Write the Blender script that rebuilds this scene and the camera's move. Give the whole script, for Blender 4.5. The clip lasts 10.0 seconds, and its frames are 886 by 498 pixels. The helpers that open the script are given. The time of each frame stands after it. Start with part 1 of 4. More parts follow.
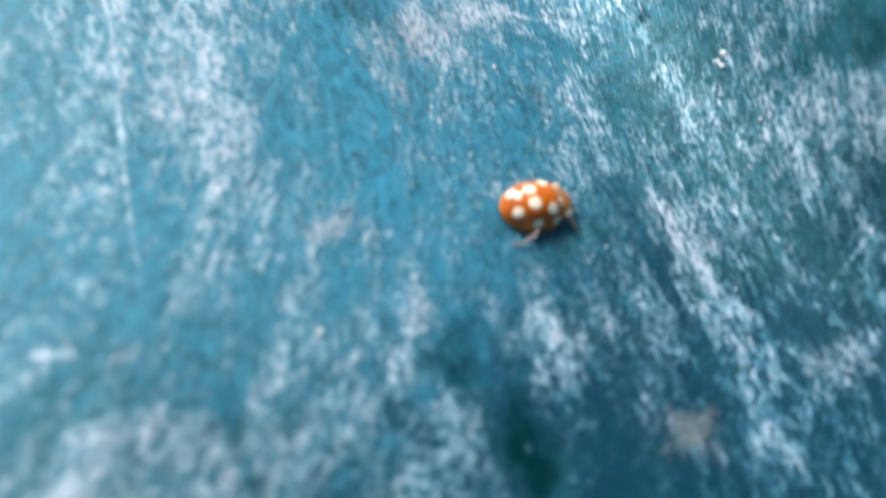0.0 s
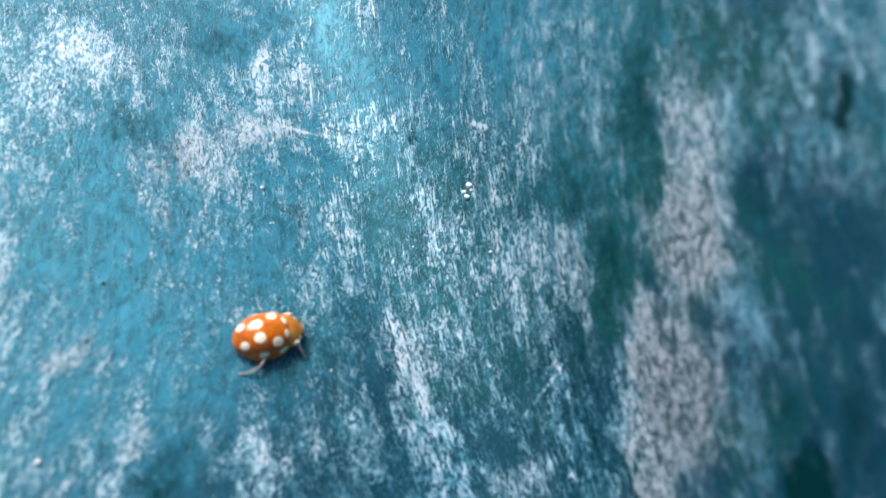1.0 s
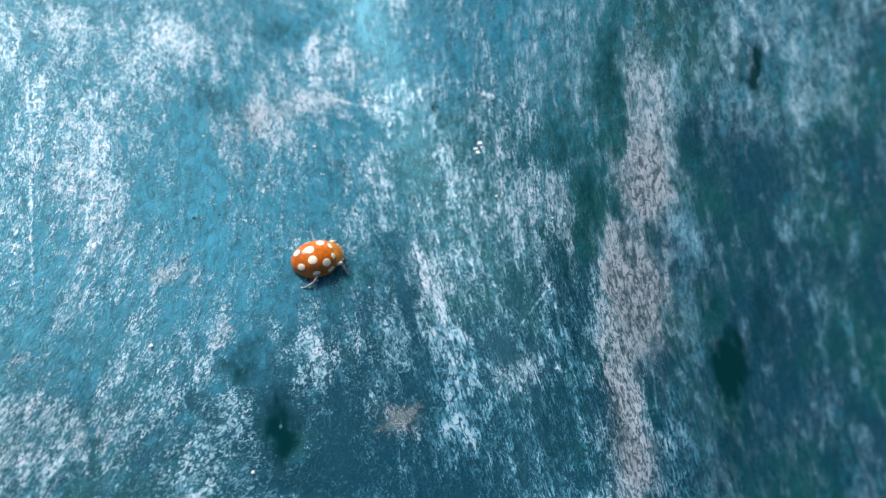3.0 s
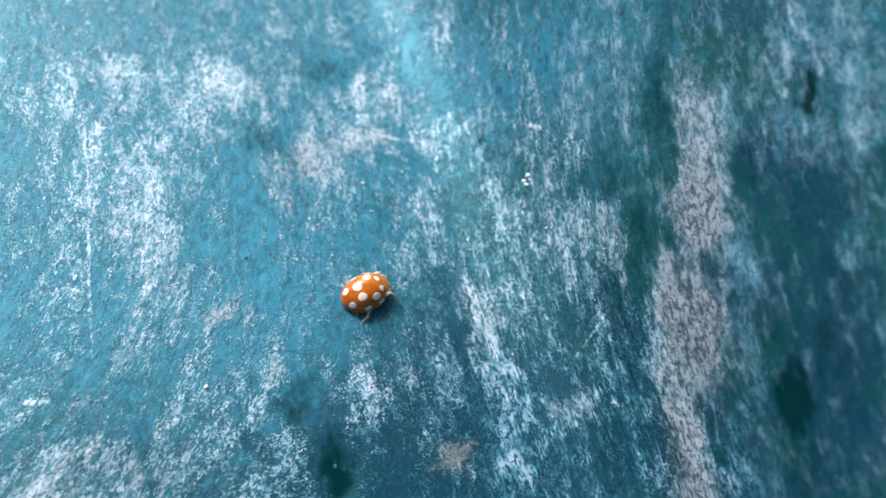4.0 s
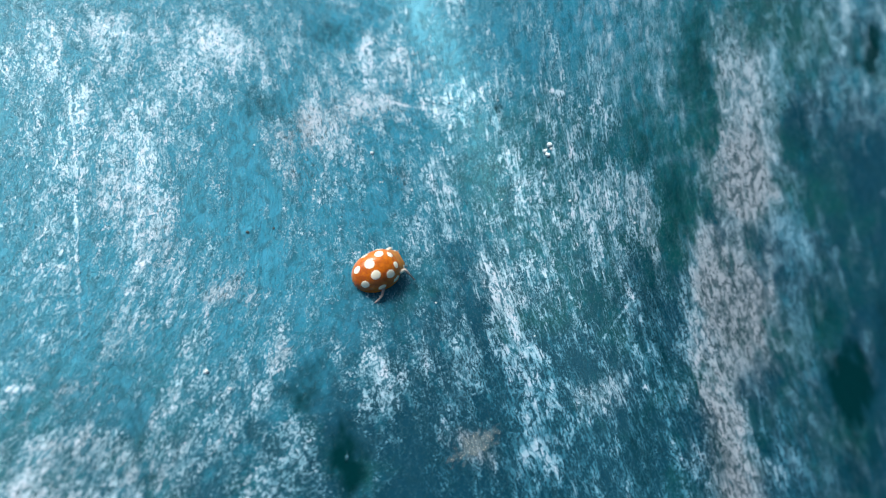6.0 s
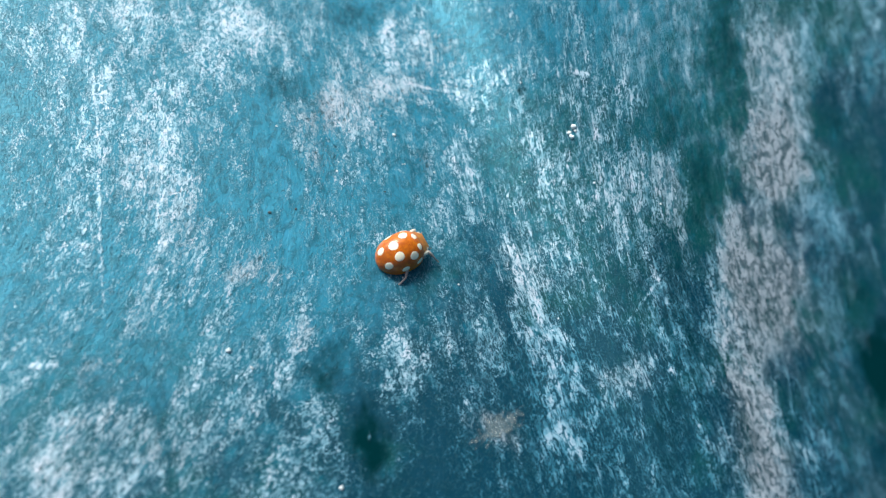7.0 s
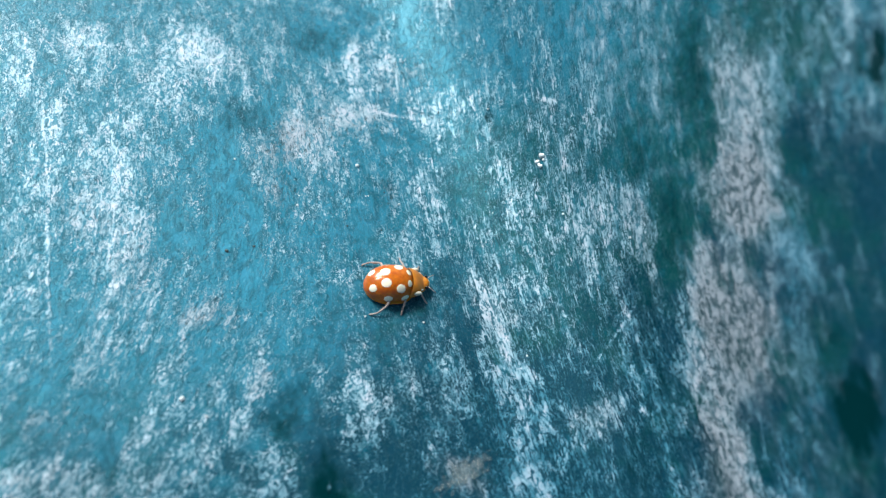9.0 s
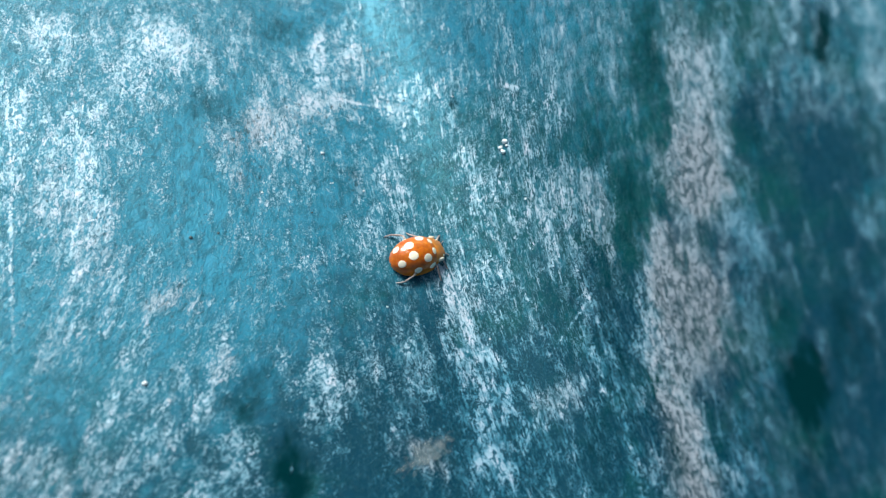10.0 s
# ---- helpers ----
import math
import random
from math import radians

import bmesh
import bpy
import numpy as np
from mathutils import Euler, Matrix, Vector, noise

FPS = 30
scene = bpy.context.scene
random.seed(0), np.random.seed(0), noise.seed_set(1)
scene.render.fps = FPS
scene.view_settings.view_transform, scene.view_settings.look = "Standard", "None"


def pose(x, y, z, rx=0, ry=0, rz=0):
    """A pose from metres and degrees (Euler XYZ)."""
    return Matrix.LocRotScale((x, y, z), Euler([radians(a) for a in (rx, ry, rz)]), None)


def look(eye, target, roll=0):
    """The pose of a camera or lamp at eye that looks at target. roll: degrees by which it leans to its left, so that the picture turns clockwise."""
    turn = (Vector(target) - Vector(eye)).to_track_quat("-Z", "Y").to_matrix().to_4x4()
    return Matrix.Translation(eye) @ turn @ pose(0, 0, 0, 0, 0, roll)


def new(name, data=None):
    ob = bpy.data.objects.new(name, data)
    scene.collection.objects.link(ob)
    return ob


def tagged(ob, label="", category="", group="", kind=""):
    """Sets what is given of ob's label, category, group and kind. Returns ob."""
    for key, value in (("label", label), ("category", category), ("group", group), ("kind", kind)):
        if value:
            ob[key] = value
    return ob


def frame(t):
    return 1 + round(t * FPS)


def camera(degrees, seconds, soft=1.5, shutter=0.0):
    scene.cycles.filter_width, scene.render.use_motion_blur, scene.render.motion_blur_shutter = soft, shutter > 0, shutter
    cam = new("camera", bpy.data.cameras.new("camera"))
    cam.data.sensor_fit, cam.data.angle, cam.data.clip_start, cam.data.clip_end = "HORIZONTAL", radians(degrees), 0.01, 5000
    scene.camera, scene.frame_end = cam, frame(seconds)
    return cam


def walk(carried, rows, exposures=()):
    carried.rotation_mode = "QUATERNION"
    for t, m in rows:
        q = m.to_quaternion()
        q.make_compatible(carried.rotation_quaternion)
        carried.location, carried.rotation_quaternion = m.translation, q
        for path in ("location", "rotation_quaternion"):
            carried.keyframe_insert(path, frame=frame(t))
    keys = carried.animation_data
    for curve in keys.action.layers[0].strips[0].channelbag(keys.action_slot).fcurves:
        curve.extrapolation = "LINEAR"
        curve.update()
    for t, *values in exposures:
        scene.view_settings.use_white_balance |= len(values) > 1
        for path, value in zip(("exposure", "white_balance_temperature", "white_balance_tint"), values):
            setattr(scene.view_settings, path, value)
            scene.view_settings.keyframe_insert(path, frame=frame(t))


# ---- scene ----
LENS = 56.0
cam = camera(LENS, 10.0, soft=1.25, shutter=0.25)
MM = 0.001
# Seconds; the eye in millimetres; pitch, roll and yaw in degrees.
WALK = [
    (0.0, -9.41, -31.47, 38.12, 34.68, -15.34, 0.64),
    (0.1, -9.56, -32.40, 35.66, 34.75, -16.76, -0.92),
    (0.2, -9.79, -32.75, 36.46, 34.26, -17.49, -1.85),
    (0.3, -9.84, -30.91, 40.55, 34.75, -16.72, -2.86),
    (0.4, -11.34, -27.83, 45.39, 35.97, -15.11, -4.13),
    (0.5, -11.46, -23.88, 46.04, 35.46, -16.36, -3.08),
    (0.6, -3.85, -21.28, 48.53, 34.20, -14.28, -1.32),
    (0.7, -0.19, -22.93, 49.99, 31.68, -16.04, 1.16),
    (0.8, -0.51, -25.14, 51.07, 32.65, -18.13, 0.53),
    (1.0, 2.79, -24.39, 54.47, 30.38, -17.77, 2.24),
    (1.5, 0.46, -28.04, 54.35, 28.26, -18.22, 3.12),
    (2.0, -4.24, -32.79, 61.08, 27.72, -16.64, 4.26),
    (2.5, -4.59, -36.43, 65.61, 26.99, -15.23, 4.41),
    (2.7, -0.89, -36.09, 65.66, 27.86, -16.14, 3.95),
    (3.8, 3.58, -35.79, 66.64, 31.02, -11.84, 3.58),
    (4.0, 1.76, -35.09, 65.87, 31.00, -11.80, 4.09),
    (4.5, -0.58, -34.19, 59.86, 29.42, -12.26, 4.14),
    (5.0, -0.04, -33.91, 58.82, 29.11, -12.39, 3.99),
    (5.5, 1.03, -33.32, 59.74, 29.03, -12.38, 3.63),
    (5.7, 0.22, -32.69, 60.55, 29.57, -12.62, 3.60),
    (6.8, 0.04, -34.57, 59.75, 30.01, -12.12, 4.17),
    (7.0, -0.20, -34.13, 59.15, 29.73, -11.90, 4.40),
    (7.5, -0.53, -33.00, 59.11, 29.56, -11.92, 4.21),
    (8.0, 0.38, -32.16, 58.41, 29.53, -11.86, 4.03),
    (8.5, 0.48, -32.28, 58.50, 29.56, -11.89, 3.95),
    (9.0, 1.91, -30.23, 59.21, 29.80, -11.92, 3.48),
    (9.5, 2.37, -32.07, 58.92, 29.71, -12.10, 3.19),
    (10.0, 4.25, -31.38, 59.71, 29.86, -12.13, 2.73),
]
walk(cam, [(t, pose(x * MM, y * MM, z * MM, rx, ry, rz)) for t, x, y, z, rx, ry, rz in WALK],
     exposures=[(0.0, 0.23, 6700, 16), (2.0, 0.24, 6700, 16), (2.5, 0.17, 6650, 15), (4.0, 0.22, 6700, 16), (4.5, 0.11, 6600, 13), (5.0, 0.09, 6500, 11),
                (5.5, 0.16, 6500, 10), (7.5, 0.15, 6500, 9), (10.0, 0.15, 6500, 8)])
# A close lens focused at one distance: what is nearer or further goes soft.
cam.data.dof.use_dof = True
cam.data.dof.focus_distance = 0.069
cam.data.dof.aperture_fstop = 26.0

# ---- light: bright overcast sky, strongest ahead of the camera ----
SUN_AZIMUTH, SUN_HEIGHT = 45.0, 40.0  # degrees to the left of +y, and above the horizon
world = bpy.data.worlds.new("sky")
scene.world = world
world.use_nodes = True
wn = world.node_tree
sky = wn.nodes.new("ShaderNodeTexSky")
sky.sky_type, sky.sun_disc = "NISHITA", False
sky.sun_elevation, sky.sun_rotation = radians(SUN_HEIGHT), radians(-SUN_AZIMUTH)
sky.air_density, sky.dust_density, sky.ozone_density = 1.0, 4.0, 1.0
background = wn.nodes["Background"]
background.inputs["Strength"].default_value = 0.085
wn.links.new(sky.outputs[0], background.inputs["Color"])
sun_data = bpy.data.lights.new("sun", "SUN")
sun_data.energy, sun_data.angle, sun_data.color = 4.7, radians(26), (1.0, 0.97, 0.93)
sun = new("sun", sun_data)
away = Vector((-math.sin(radians(SUN_AZIMUTH)) * math.cos(radians(SUN_HEIGHT)),
               math.cos(radians(SUN_AZIMUTH)) * math.cos(radians(SUN_HEIGHT)), math.sin(radians(SUN_HEIGHT))))
sun.matrix_world = look(away * 2.0, (0, 0, 0))


# ---- node helpers ----
class Nodes:
    """A material and short ways to add nodes to it."""

    def __init__(self, name):
        self.mat = bpy.data.materials.new(name)
        self.mat.use_nodes = True
        self.tree = self.mat.node_tree
        self.bsdf = self.tree.nodes["Principled BSDF"]

    def add(self, kind, ins=None, operation="", clamp=False, data_type=""):
        node = self.tree.nodes.new(kind)
        if operation:
            node.operation = operation
        if clamp:
            node.use_clamp = True
        if data_type:
            node.data_type = data_type
        for key, value in (ins or {}).items():
            self.feed(node.inputs[key], value)
        return node

    def feed(self, socket, value):
        if isinstance(value, bpy.types.NodeSocket):
            self.tree.links.new(value, socket)
        else:
            socket.default_value = value

    def set(self, **values):
        for key, value in values.items():
            self.feed(self.bsdf.inputs[key.replace("_", " ")], value)

    def math(self, op, a, b=0.0, clamp=False):
        return self.add("ShaderNodeMath", {0: a, 1: b}, operation=op, clamp=clamp).outputs[0]

    def attr(self, name, out="Fac"):
        node = self.add("ShaderNodeAttribute")
        node.attribute_name = name
        return node.outputs[out]

    def noise(self, vector, scale, detail=3.0, rough=0.55, distortion=0.0):
        ins = {"Vector": vector, "Scale": scale, "Detail": detail, "Roughness": rough, "Distortion": distortion}
        return self.add("ShaderNodeTexNoise", ins).outputs["Fac"]

    def scaled(self, vector, x, y, z=1.0):
        return self.add("ShaderNodeVectorMath", {0: vector, 1: (x, y, z)}, operation="MULTIPLY").outputs[0]

    def moved(self, vector, x, y, z=0.0):
        return self.add("ShaderNodeVectorMath", {0: vector, 1: (x, y, z)}, operation="ADD").outputs[0]

    def step(self, value, low, high, to_low=0.0, to_high=1.0):
        ins = {"Value": value, "From Min": low, "From Max": high, "To Min": to_low, "To Max": to_high}
        node = self.add("ShaderNodeMapRange", ins)
        node.interpolation_type = "SMOOTHSTEP"
        return node.outputs[0]

    def mix(self, fac, a, b):
        node = self.add("ShaderNodeMix", data_type="RGBA")
        self.feed(node.inputs[0], fac)
        for socket, value in ((node.inputs[6], a), (node.inputs[7], b)):
            self.feed(socket, (*value, 1.0) if isinstance(value, tuple) and len(value) == 3 else value)
        return node.outputs[2]

    def bump(self, height, distance, strength=1.0):
        return self.add("ShaderNodeBump", {"Height": height, "Distance": distance, "Strength": strength}).outputs[0]


def panel_material():
    """Teal-blue paint, scuffed in pale flecks along the rubbing direction, stained and pitted. Its maps are in millimetres."""
    n = Nodes("scuffed_teal_paint")
    flow, flat = n.attr("flow", "Vector"), n.attr("flat", "Vector")
    wear, dark, rust, sheen_tone = n.attr("wear"), n.attr("dark"), n.attr("rust"), n.attr("sheen_tone")
    brush, rubbed = n.attr("brush"), n.attr("rubbed")
    lift = n.math("MULTIPLY", n.math("SUBTRACT", wear, 0.5), 0.40)
    # bare paint: blue to green, mottled
    mottle = n.noise(flat, 0.16, 4.0, 0.6)
    cloud = n.noise(n.moved(flat, 31.0, 7.0), 0.7, 4.0, 0.65)
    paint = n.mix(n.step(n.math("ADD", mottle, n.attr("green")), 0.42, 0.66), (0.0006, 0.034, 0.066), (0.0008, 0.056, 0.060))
    # glancing sheen put into the paint colour: paler upper left, darker right
    sheen_mix = n.step(n.math("ADD", sheen_tone, n.math("MULTIPLY", n.math("SUBTRACT", cloud, 0.5), 0.8)), 0.1, 1.0)
    paint = n.mix(sheen_mix, paint, (0.03, 0.24, 0.38))
    bloom = n.noise(n.moved(n.scaled(flow, 0.9, 0.45), 12.0, 4.0), 1.0, 5.0, 0.7)
    paint = n.mix(n.step(n.math("ADD", bloom, n.math("ADD", n.math("MULTIPLY", lift, 0.6), n.math("MULTIPLY", n.math("SUBTRACT", sheen_tone, 0.28), 0.2))), 0.44, 0.68, 0.0, 0.62), paint, (0.006, 0.16, 0.25))
    shade = n.noise(n.moved(n.scaled(flow, 1.3, 0.8), 22.0, 14.0), 1.0, 4.0, 0.6, 0.6)
    paint = n.mix(n.step(shade, 0.42, 0.66, 0.0, 0.55), paint, (0.0006, 0.03, 0.052))
    ragged = n.noise(n.scaled(flow, 1.0, 0.6), 1.1, 5.0, 0.65)
    stain = n.step(n.math("ADD", dark, n.math("MULTIPLY", n.math("SUBTRACT", ragged, 0.5), 0.9)), 0.15, 1.15, 0.0, 1.0)
    paint = n.mix(stain, paint, (0.0006, 0.024, 0.03))
    # pale flecks where the paint is rubbed through: curled short ones, long parallel ones, broad worn patches
    curls = n.add("ShaderNodeMath", {0: n.noise(n.moved(n.scaled(flow, 4.6, 2.5), 9.0, 3.0), 1.0, 3.0, 0.55, 1.3), 1: n.math("MULTIPLY", lift, 0.72)}, operation="ADD").outputs[0]
    small = n.math("ADD", n.noise(n.moved(n.scaled(flow, 8.0, 5.0), 19.0, 63.0), 1.0, 2.0, 0.5, 1.0), n.math("MULTIPLY", lift, 0.6))
    long = n.math("ADD", n.noise(n.moved(n.scaled(flow, 6.0, 0.5), 5.0, 1.0), 1.0, 4.0, 0.55, 0.45), n.math("MULTIPLY", lift, 0.9))
    broad = n.math("ADD", n.noise(n.moved(n.scaled(flow, 1.5, 0.8), 2.0, 8.0), 1.0, 6.0, 0.7, 0.6), lift)
    flakes = n.math("MAXIMUM", n.math("MULTIPLY", n.step(curls, 0.50, 0.60), n.math("SUBTRACT", 1.0, n.math("MULTIPLY", brush, 0.2))), n.math("MULTIPLY", n.step(small, 0.51, 0.60, 0.0, 0.9), n.step(wear, 0.15, 0.5, 0.55, 1.0)))
    flakes = n.math("MAXIMUM", flakes, n.math("MULTIPLY", n.step(long, 0.515, 0.60, 0.0, 1.0), brush))
    flakes = n.math("MAXIMUM", flakes, n.step(broad, 0.60, 0.72, 0.0, 0.38))
    flakes = n.math("MULTIPLY", flakes, n.math("SUBTRACT", 1.0, n.math("MULTIPLY", rubbed, 0.6)))
    # relief shade painted as a thin dark band along the edges of the flakes
    rim_of = n.math("MAXIMUM", n.step(curls, 0.44, 0.50), n.step(long, 0.48, 0.535))
    edge_shade = n.math("MULTIPLY", rim_of, n.math("SUBTRACT", 1.0, flakes), clamp=True)
    # some flakes are rubbed brighter than others, and cracks run through the worn patches
    strength = n.step(n.math("ADD", n.noise(n.moved(n.scaled(flow, 1.0, 0.6), 40.0, 9.0), 1.1, 3.0, 0.6), n.math("MULTIPLY", lift, 1.3)), 0.34, 0.80, 0.34, 0.92)
    cracks = n.step(n.noise(n.moved(n.scaled(flow, 2.2, 1.1), 3.0, 50.0), 1.4, 4.0, 0.65, 1.0), 0.42, 0.52, 0.2, 1.0)
    # flakes and veil weaker where the painted sheen is low
    deep = n.step(n.math("ADD", sheen_tone, n.math("MULTIPLY", rust, 0.4)), -0.3, 0.45, 0.72, 1.0)
    pale = n.math("MULTIPLY", n.math("MULTIPLY", n.math("MULTIPLY", flakes, strength), cracks), deep)
    fine = n.noise(n.scaled(flow, 7.0, 5.0), 1.0, 2.0, 0.6, 0.8)
    veil_sum = n.math("ADD", n.math("MULTIPLY", cloud, 0.5), n.math("ADD", n.math("MULTIPLY", wear, 0.45), n.math("ADD", n.math("MULTIPLY", rust, 0.12), n.math("MULTIPLY", rubbed, n.math("SUBTRACT", n.noise(n.moved(n.scaled(flow, 1.1, 0.4), 17.0, 5.0), 1.0, 5.0, 0.7, 0.6), 0.40)))))
    veil = n.math("MULTIPLY", n.step(veil_sum, 0.48, 0.95, 0.0, 0.62), n.math("ADD", n.math("MULTIPLY", cracks, 0.6), 0.4))
    veil = n.math("MULTIPLY", n.math("MULTIPLY", veil, deep), n.math("SUBTRACT", 1.0, n.math("MULTIPLY", stain, 0.85)), clamp=True)
    pale = n.math("MAXIMUM", pale, veil)
    pale = n.math("MULTIPLY", pale, n.math("SUBTRACT", 1.0, n.math("MULTIPLY", stain, 0.75)), clamp=True)
    chalk = n.mix(n.step(n.noise(flat, 1.1, 4.0, 0.6), 0.35, 0.7), (0.44, 0.64, 0.76), (0.72, 0.72, 0.82))
    chalk = n.mix(n.math("MULTIPLY", rust, 0.75, clamp=True), chalk, (0.33, 0.39, 0.45))
    colour = n.mix(n.math("MULTIPLY", edge_shade, n.math("MULTIPLY", n.step(wear, 0.3, 0.75, 0.02, 0.22), n.step(sheen_tone, 0.2, 0.8, 1.0, 0.2))), paint, (0.0006, 0.024, 0.03))
    thin = n.mix(n.step(deep, 0.72, 1.0), (0.05, 0.25, 0.37), (0.15, 0.34, 0.445))
    thin = n.mix(n.math("MULTIPLY", rust, 0.85, clamp=True), thin, (0.20, 0.26, 0.31))
    colour = n.mix(n.step(pale, 0.0, 0.55), colour, thin)
    colour = n.mix(n.step(pale, 0.28, 0.95, 0.0, 0.9), colour, chalk)
    colour = n.mix(n.math("MULTIPLY", veil, n.step(sheen_tone, 0.2, 0.9, 0.3, 0.8)), colour, (0.44, 0.50, 0.60))
    # dark pits
    pits = n.step(n.math("ADD", n.noise(n.moved(n.scaled(flow, 2.8, 1.5), 70.0, 20.0), 1.0, 4.0, 0.65, 0.8), n.math("MULTIPLY", rust, 0.11)), 0.62, 0.73, 0.0, 0.75)
    colour = n.mix(pits, colour, (0.001, 0.03, 0.045))
    height = n.math("ADD", n.math("MULTIPLY", flakes, 1.0), n.math("SUBTRACT", n.math("MULTIPLY", fine, 0.3), n.math("MULTIPLY", pits, 0.8)))
    grain = n.noise(n.scaled(flow, 2.4, 1.2), 1.3, 3.0, 0.6)
    height = n.math("ADD", height, n.math("MULTIPLY", grain, 0.8))
    n.set(Base_Color=colour, Roughness=n.math("ADD", n.math("MULTIPLY", pale, 0.06), 0.42), Normal=n.bump(height, 0.00005, 0.9))
    # scuffed flecks shine, bare paint less, stains least
    n.set(Metallic=n.math("MULTIPLY", pale, 0.12))
    n.bsdf.inputs["Specular Tint"].default_value = (0.3, 0.85, 1.0, 1.0)
    n.feed(n.bsdf.inputs["Specular IOR Level"], n.math("MULTIPLY", n.math("SUBTRACT", 1.0, stain), 0.5))
    return n.mat


def plain_material(name, colour, rough=0.5, vary=0.15, scale=3000.0, coat=0.0, bump=0.0, sub=0.0):
    """One colour with a fine and a coarse variation."""
    n = Nodes(name)
    place = n.add("ShaderNodeTexCoord").outputs["Object"]
    coarse = n.noise(place, scale * 0.3, 3.0)
    fine = n.noise(place, scale * 2.0, 3.0)
    both = n.math("ADD", n.math("MULTIPLY", coarse, 0.7), n.math("MULTIPLY", fine, 0.3))
    dim = tuple(c * (1 - vary * 1.6) for c in colour)
    lit = tuple(min(1.0, c * (1 + vary)) for c in colour)
    n.set(Base_Color=n.mix(n.step(both, 0.35, 0.65), dim, lit), Roughness=rough)
    n.bsdf.inputs["Coat Weight"].default_value = coat
    n.bsdf.inputs["Coat Roughness"].default_value = 0.12
    if sub:
        n.bsdf.inputs["Subsurface Weight"].default_value = sub
        n.bsdf.inputs["Subsurface Radius"].default_value = (0.0004, 0.0002, 0.0001)
    if bump:
        n.set(Normal=n.bump(fine, bump, 0.6))
    return n.mat


PAINT = panel_material()


def shell_material():
    """Glossy orange wing case, paler and more yellow at its thin margin."""
    n = Nodes("orange_wing_case")
    place = n.add("ShaderNodeTexCoord").outputs["Object"]
    cloudy = n.math("ADD", n.math("MULTIPLY", n.noise(place, 500.0, 3.0), 0.7), n.math("MULTIPLY", n.noise(place, 4000.0, 2.0), 0.3))
    body = n.mix(n.step(cloudy, 0.35, 0.65), (0.40, 0.085, 0.0005), (0.68, 0.185, 0.001))
    n.set(Base_Color=n.mix(n.math("MULTIPLY", n.attr("rim"), 0.4), body, (0.78, 0.33, 0.01)), Roughness=0.32)
    n.bsdf.inputs["Specular IOR Level"].default_value = 0.2
    n.bsdf.inputs["Subsurface Weight"].default_value = 0.35
    n.bsdf.inputs["Subsurface Radius"].default_value = (0.0009, 0.0003, 0.00004)
    n.set(Coat_Weight=0.8, Coat_Roughness=0.18, Coat_IOR=1.55, Normal=n.bump(n.noise(place, 6000.0, 2.0), 0.000006, 0.6))
    return n.mat


SHELL = shell_material()
CREAM = plain_material("cream_spot", (0.94, 0.89, 0.70), 0.35, 0.06, 2500, coat=0.5)
AMBER = plain_material("amber_chitin", (0.62, 0.22, 0.012), 0.32, 0.15, 2000, coat=0.5, bump=0.000004, sub=0.3)
WHITE = plain_material("whitish_chitin", (0.80, 0.74, 0.60), 0.4, 0.08, 2500, coat=0.3)
LEG = plain_material("pale_brown_leg", (0.36, 0.31, 0.29), 0.45, 0.2, 4000, coat=0.2)
UNDER = plain_material("dark_underside", (0.045, 0.018, 0.010), 0.5, 0.2, 3000)
BLACK = plain_material("black_eye", (0.008, 0.007, 0.007), 0.15, 0.05, 3000, coat=0.8)
GRIT = plain_material("pale_grit", (0.68, 0.80, 0.84), 0.6, 0.15, 3000, bump=0.00002)
DARK_GRIT = plain_material("dark_grit", (0.03, 0.06, 0.07), 0.6, 0.2, 3000, bump=0.00002)


def smear_material():
    """A thin grey-brown film with gaps, thinner towards its rim."""
    n = Nodes("dried_grey_smear")
    place = n.add("ShaderNodeTexCoord").outputs["Object"]
    patchy = n.noise(place, 1700.0, 4.0, 0.65, 0.6)
    n.set(Base_Color=n.mix(n.step(n.noise(place, 900.0), 0.4, 0.6), (0.16, 0.24, 0.27), (0.26, 0.34, 0.36)), Roughness=0.7)
    n.set(Alpha=n.step(n.math("SUBTRACT", n.math("ADD", patchy, 0.42), n.math("MULTIPLY", n.attr("rim"), 0.5)), 0.42, 0.74, 0.0, 0.40))
    return n.mat


SMEAR = smear_material()
PAVING = plain_material("grey_paving", (0.22, 0.21, 0.19), 0.85, 0.2, 60, bump=0.0005)


# ---- the painted panel ----
def lattice(x, y, seed):
    """Smooth value noise from 0 to 1 on arrays."""
    xi, yi = np.floor(x), np.floor(y)
    fx, fy = x - xi, y - yi
    fx, fy = fx * fx * (3 - 2 * fx), fy * fy * (3 - 2 * fy)

    def corner(a, b):
        v = np.sin(a * 127.1 + b * 311.7 + seed * 74.7) * 43758.5453
        return v - np.floor(v)
    top = corner(xi, yi) * (1 - fx) + corner(xi + 1, yi) * fx
    low = corner(xi, yi + 1) * (1 - fx) + corner(xi + 1, yi + 1) * fx
    return top * (1 - fy) + low * fy


def fractal(x, y, seed, octaves=4):
    total, size = 0.0, 0.0
    for k in range(octaves):
        total = total + lattice(x * 2.03 ** k, y * 2.03 ** k, seed + k) * 0.55 ** k
        size += 0.55 ** k
    return total / size


# the sheet is folded: past a straight line it turns up into a leaning wall
FOLD_TURN, FOLD_START, FOLD_RADIUS, FOLD_ANGLE = radians(23.4), 13.78, 11.0, radians(67.5)
FOLD_C, FOLD_S = math.cos(FOLD_TURN), math.sin(FOLD_TURN)


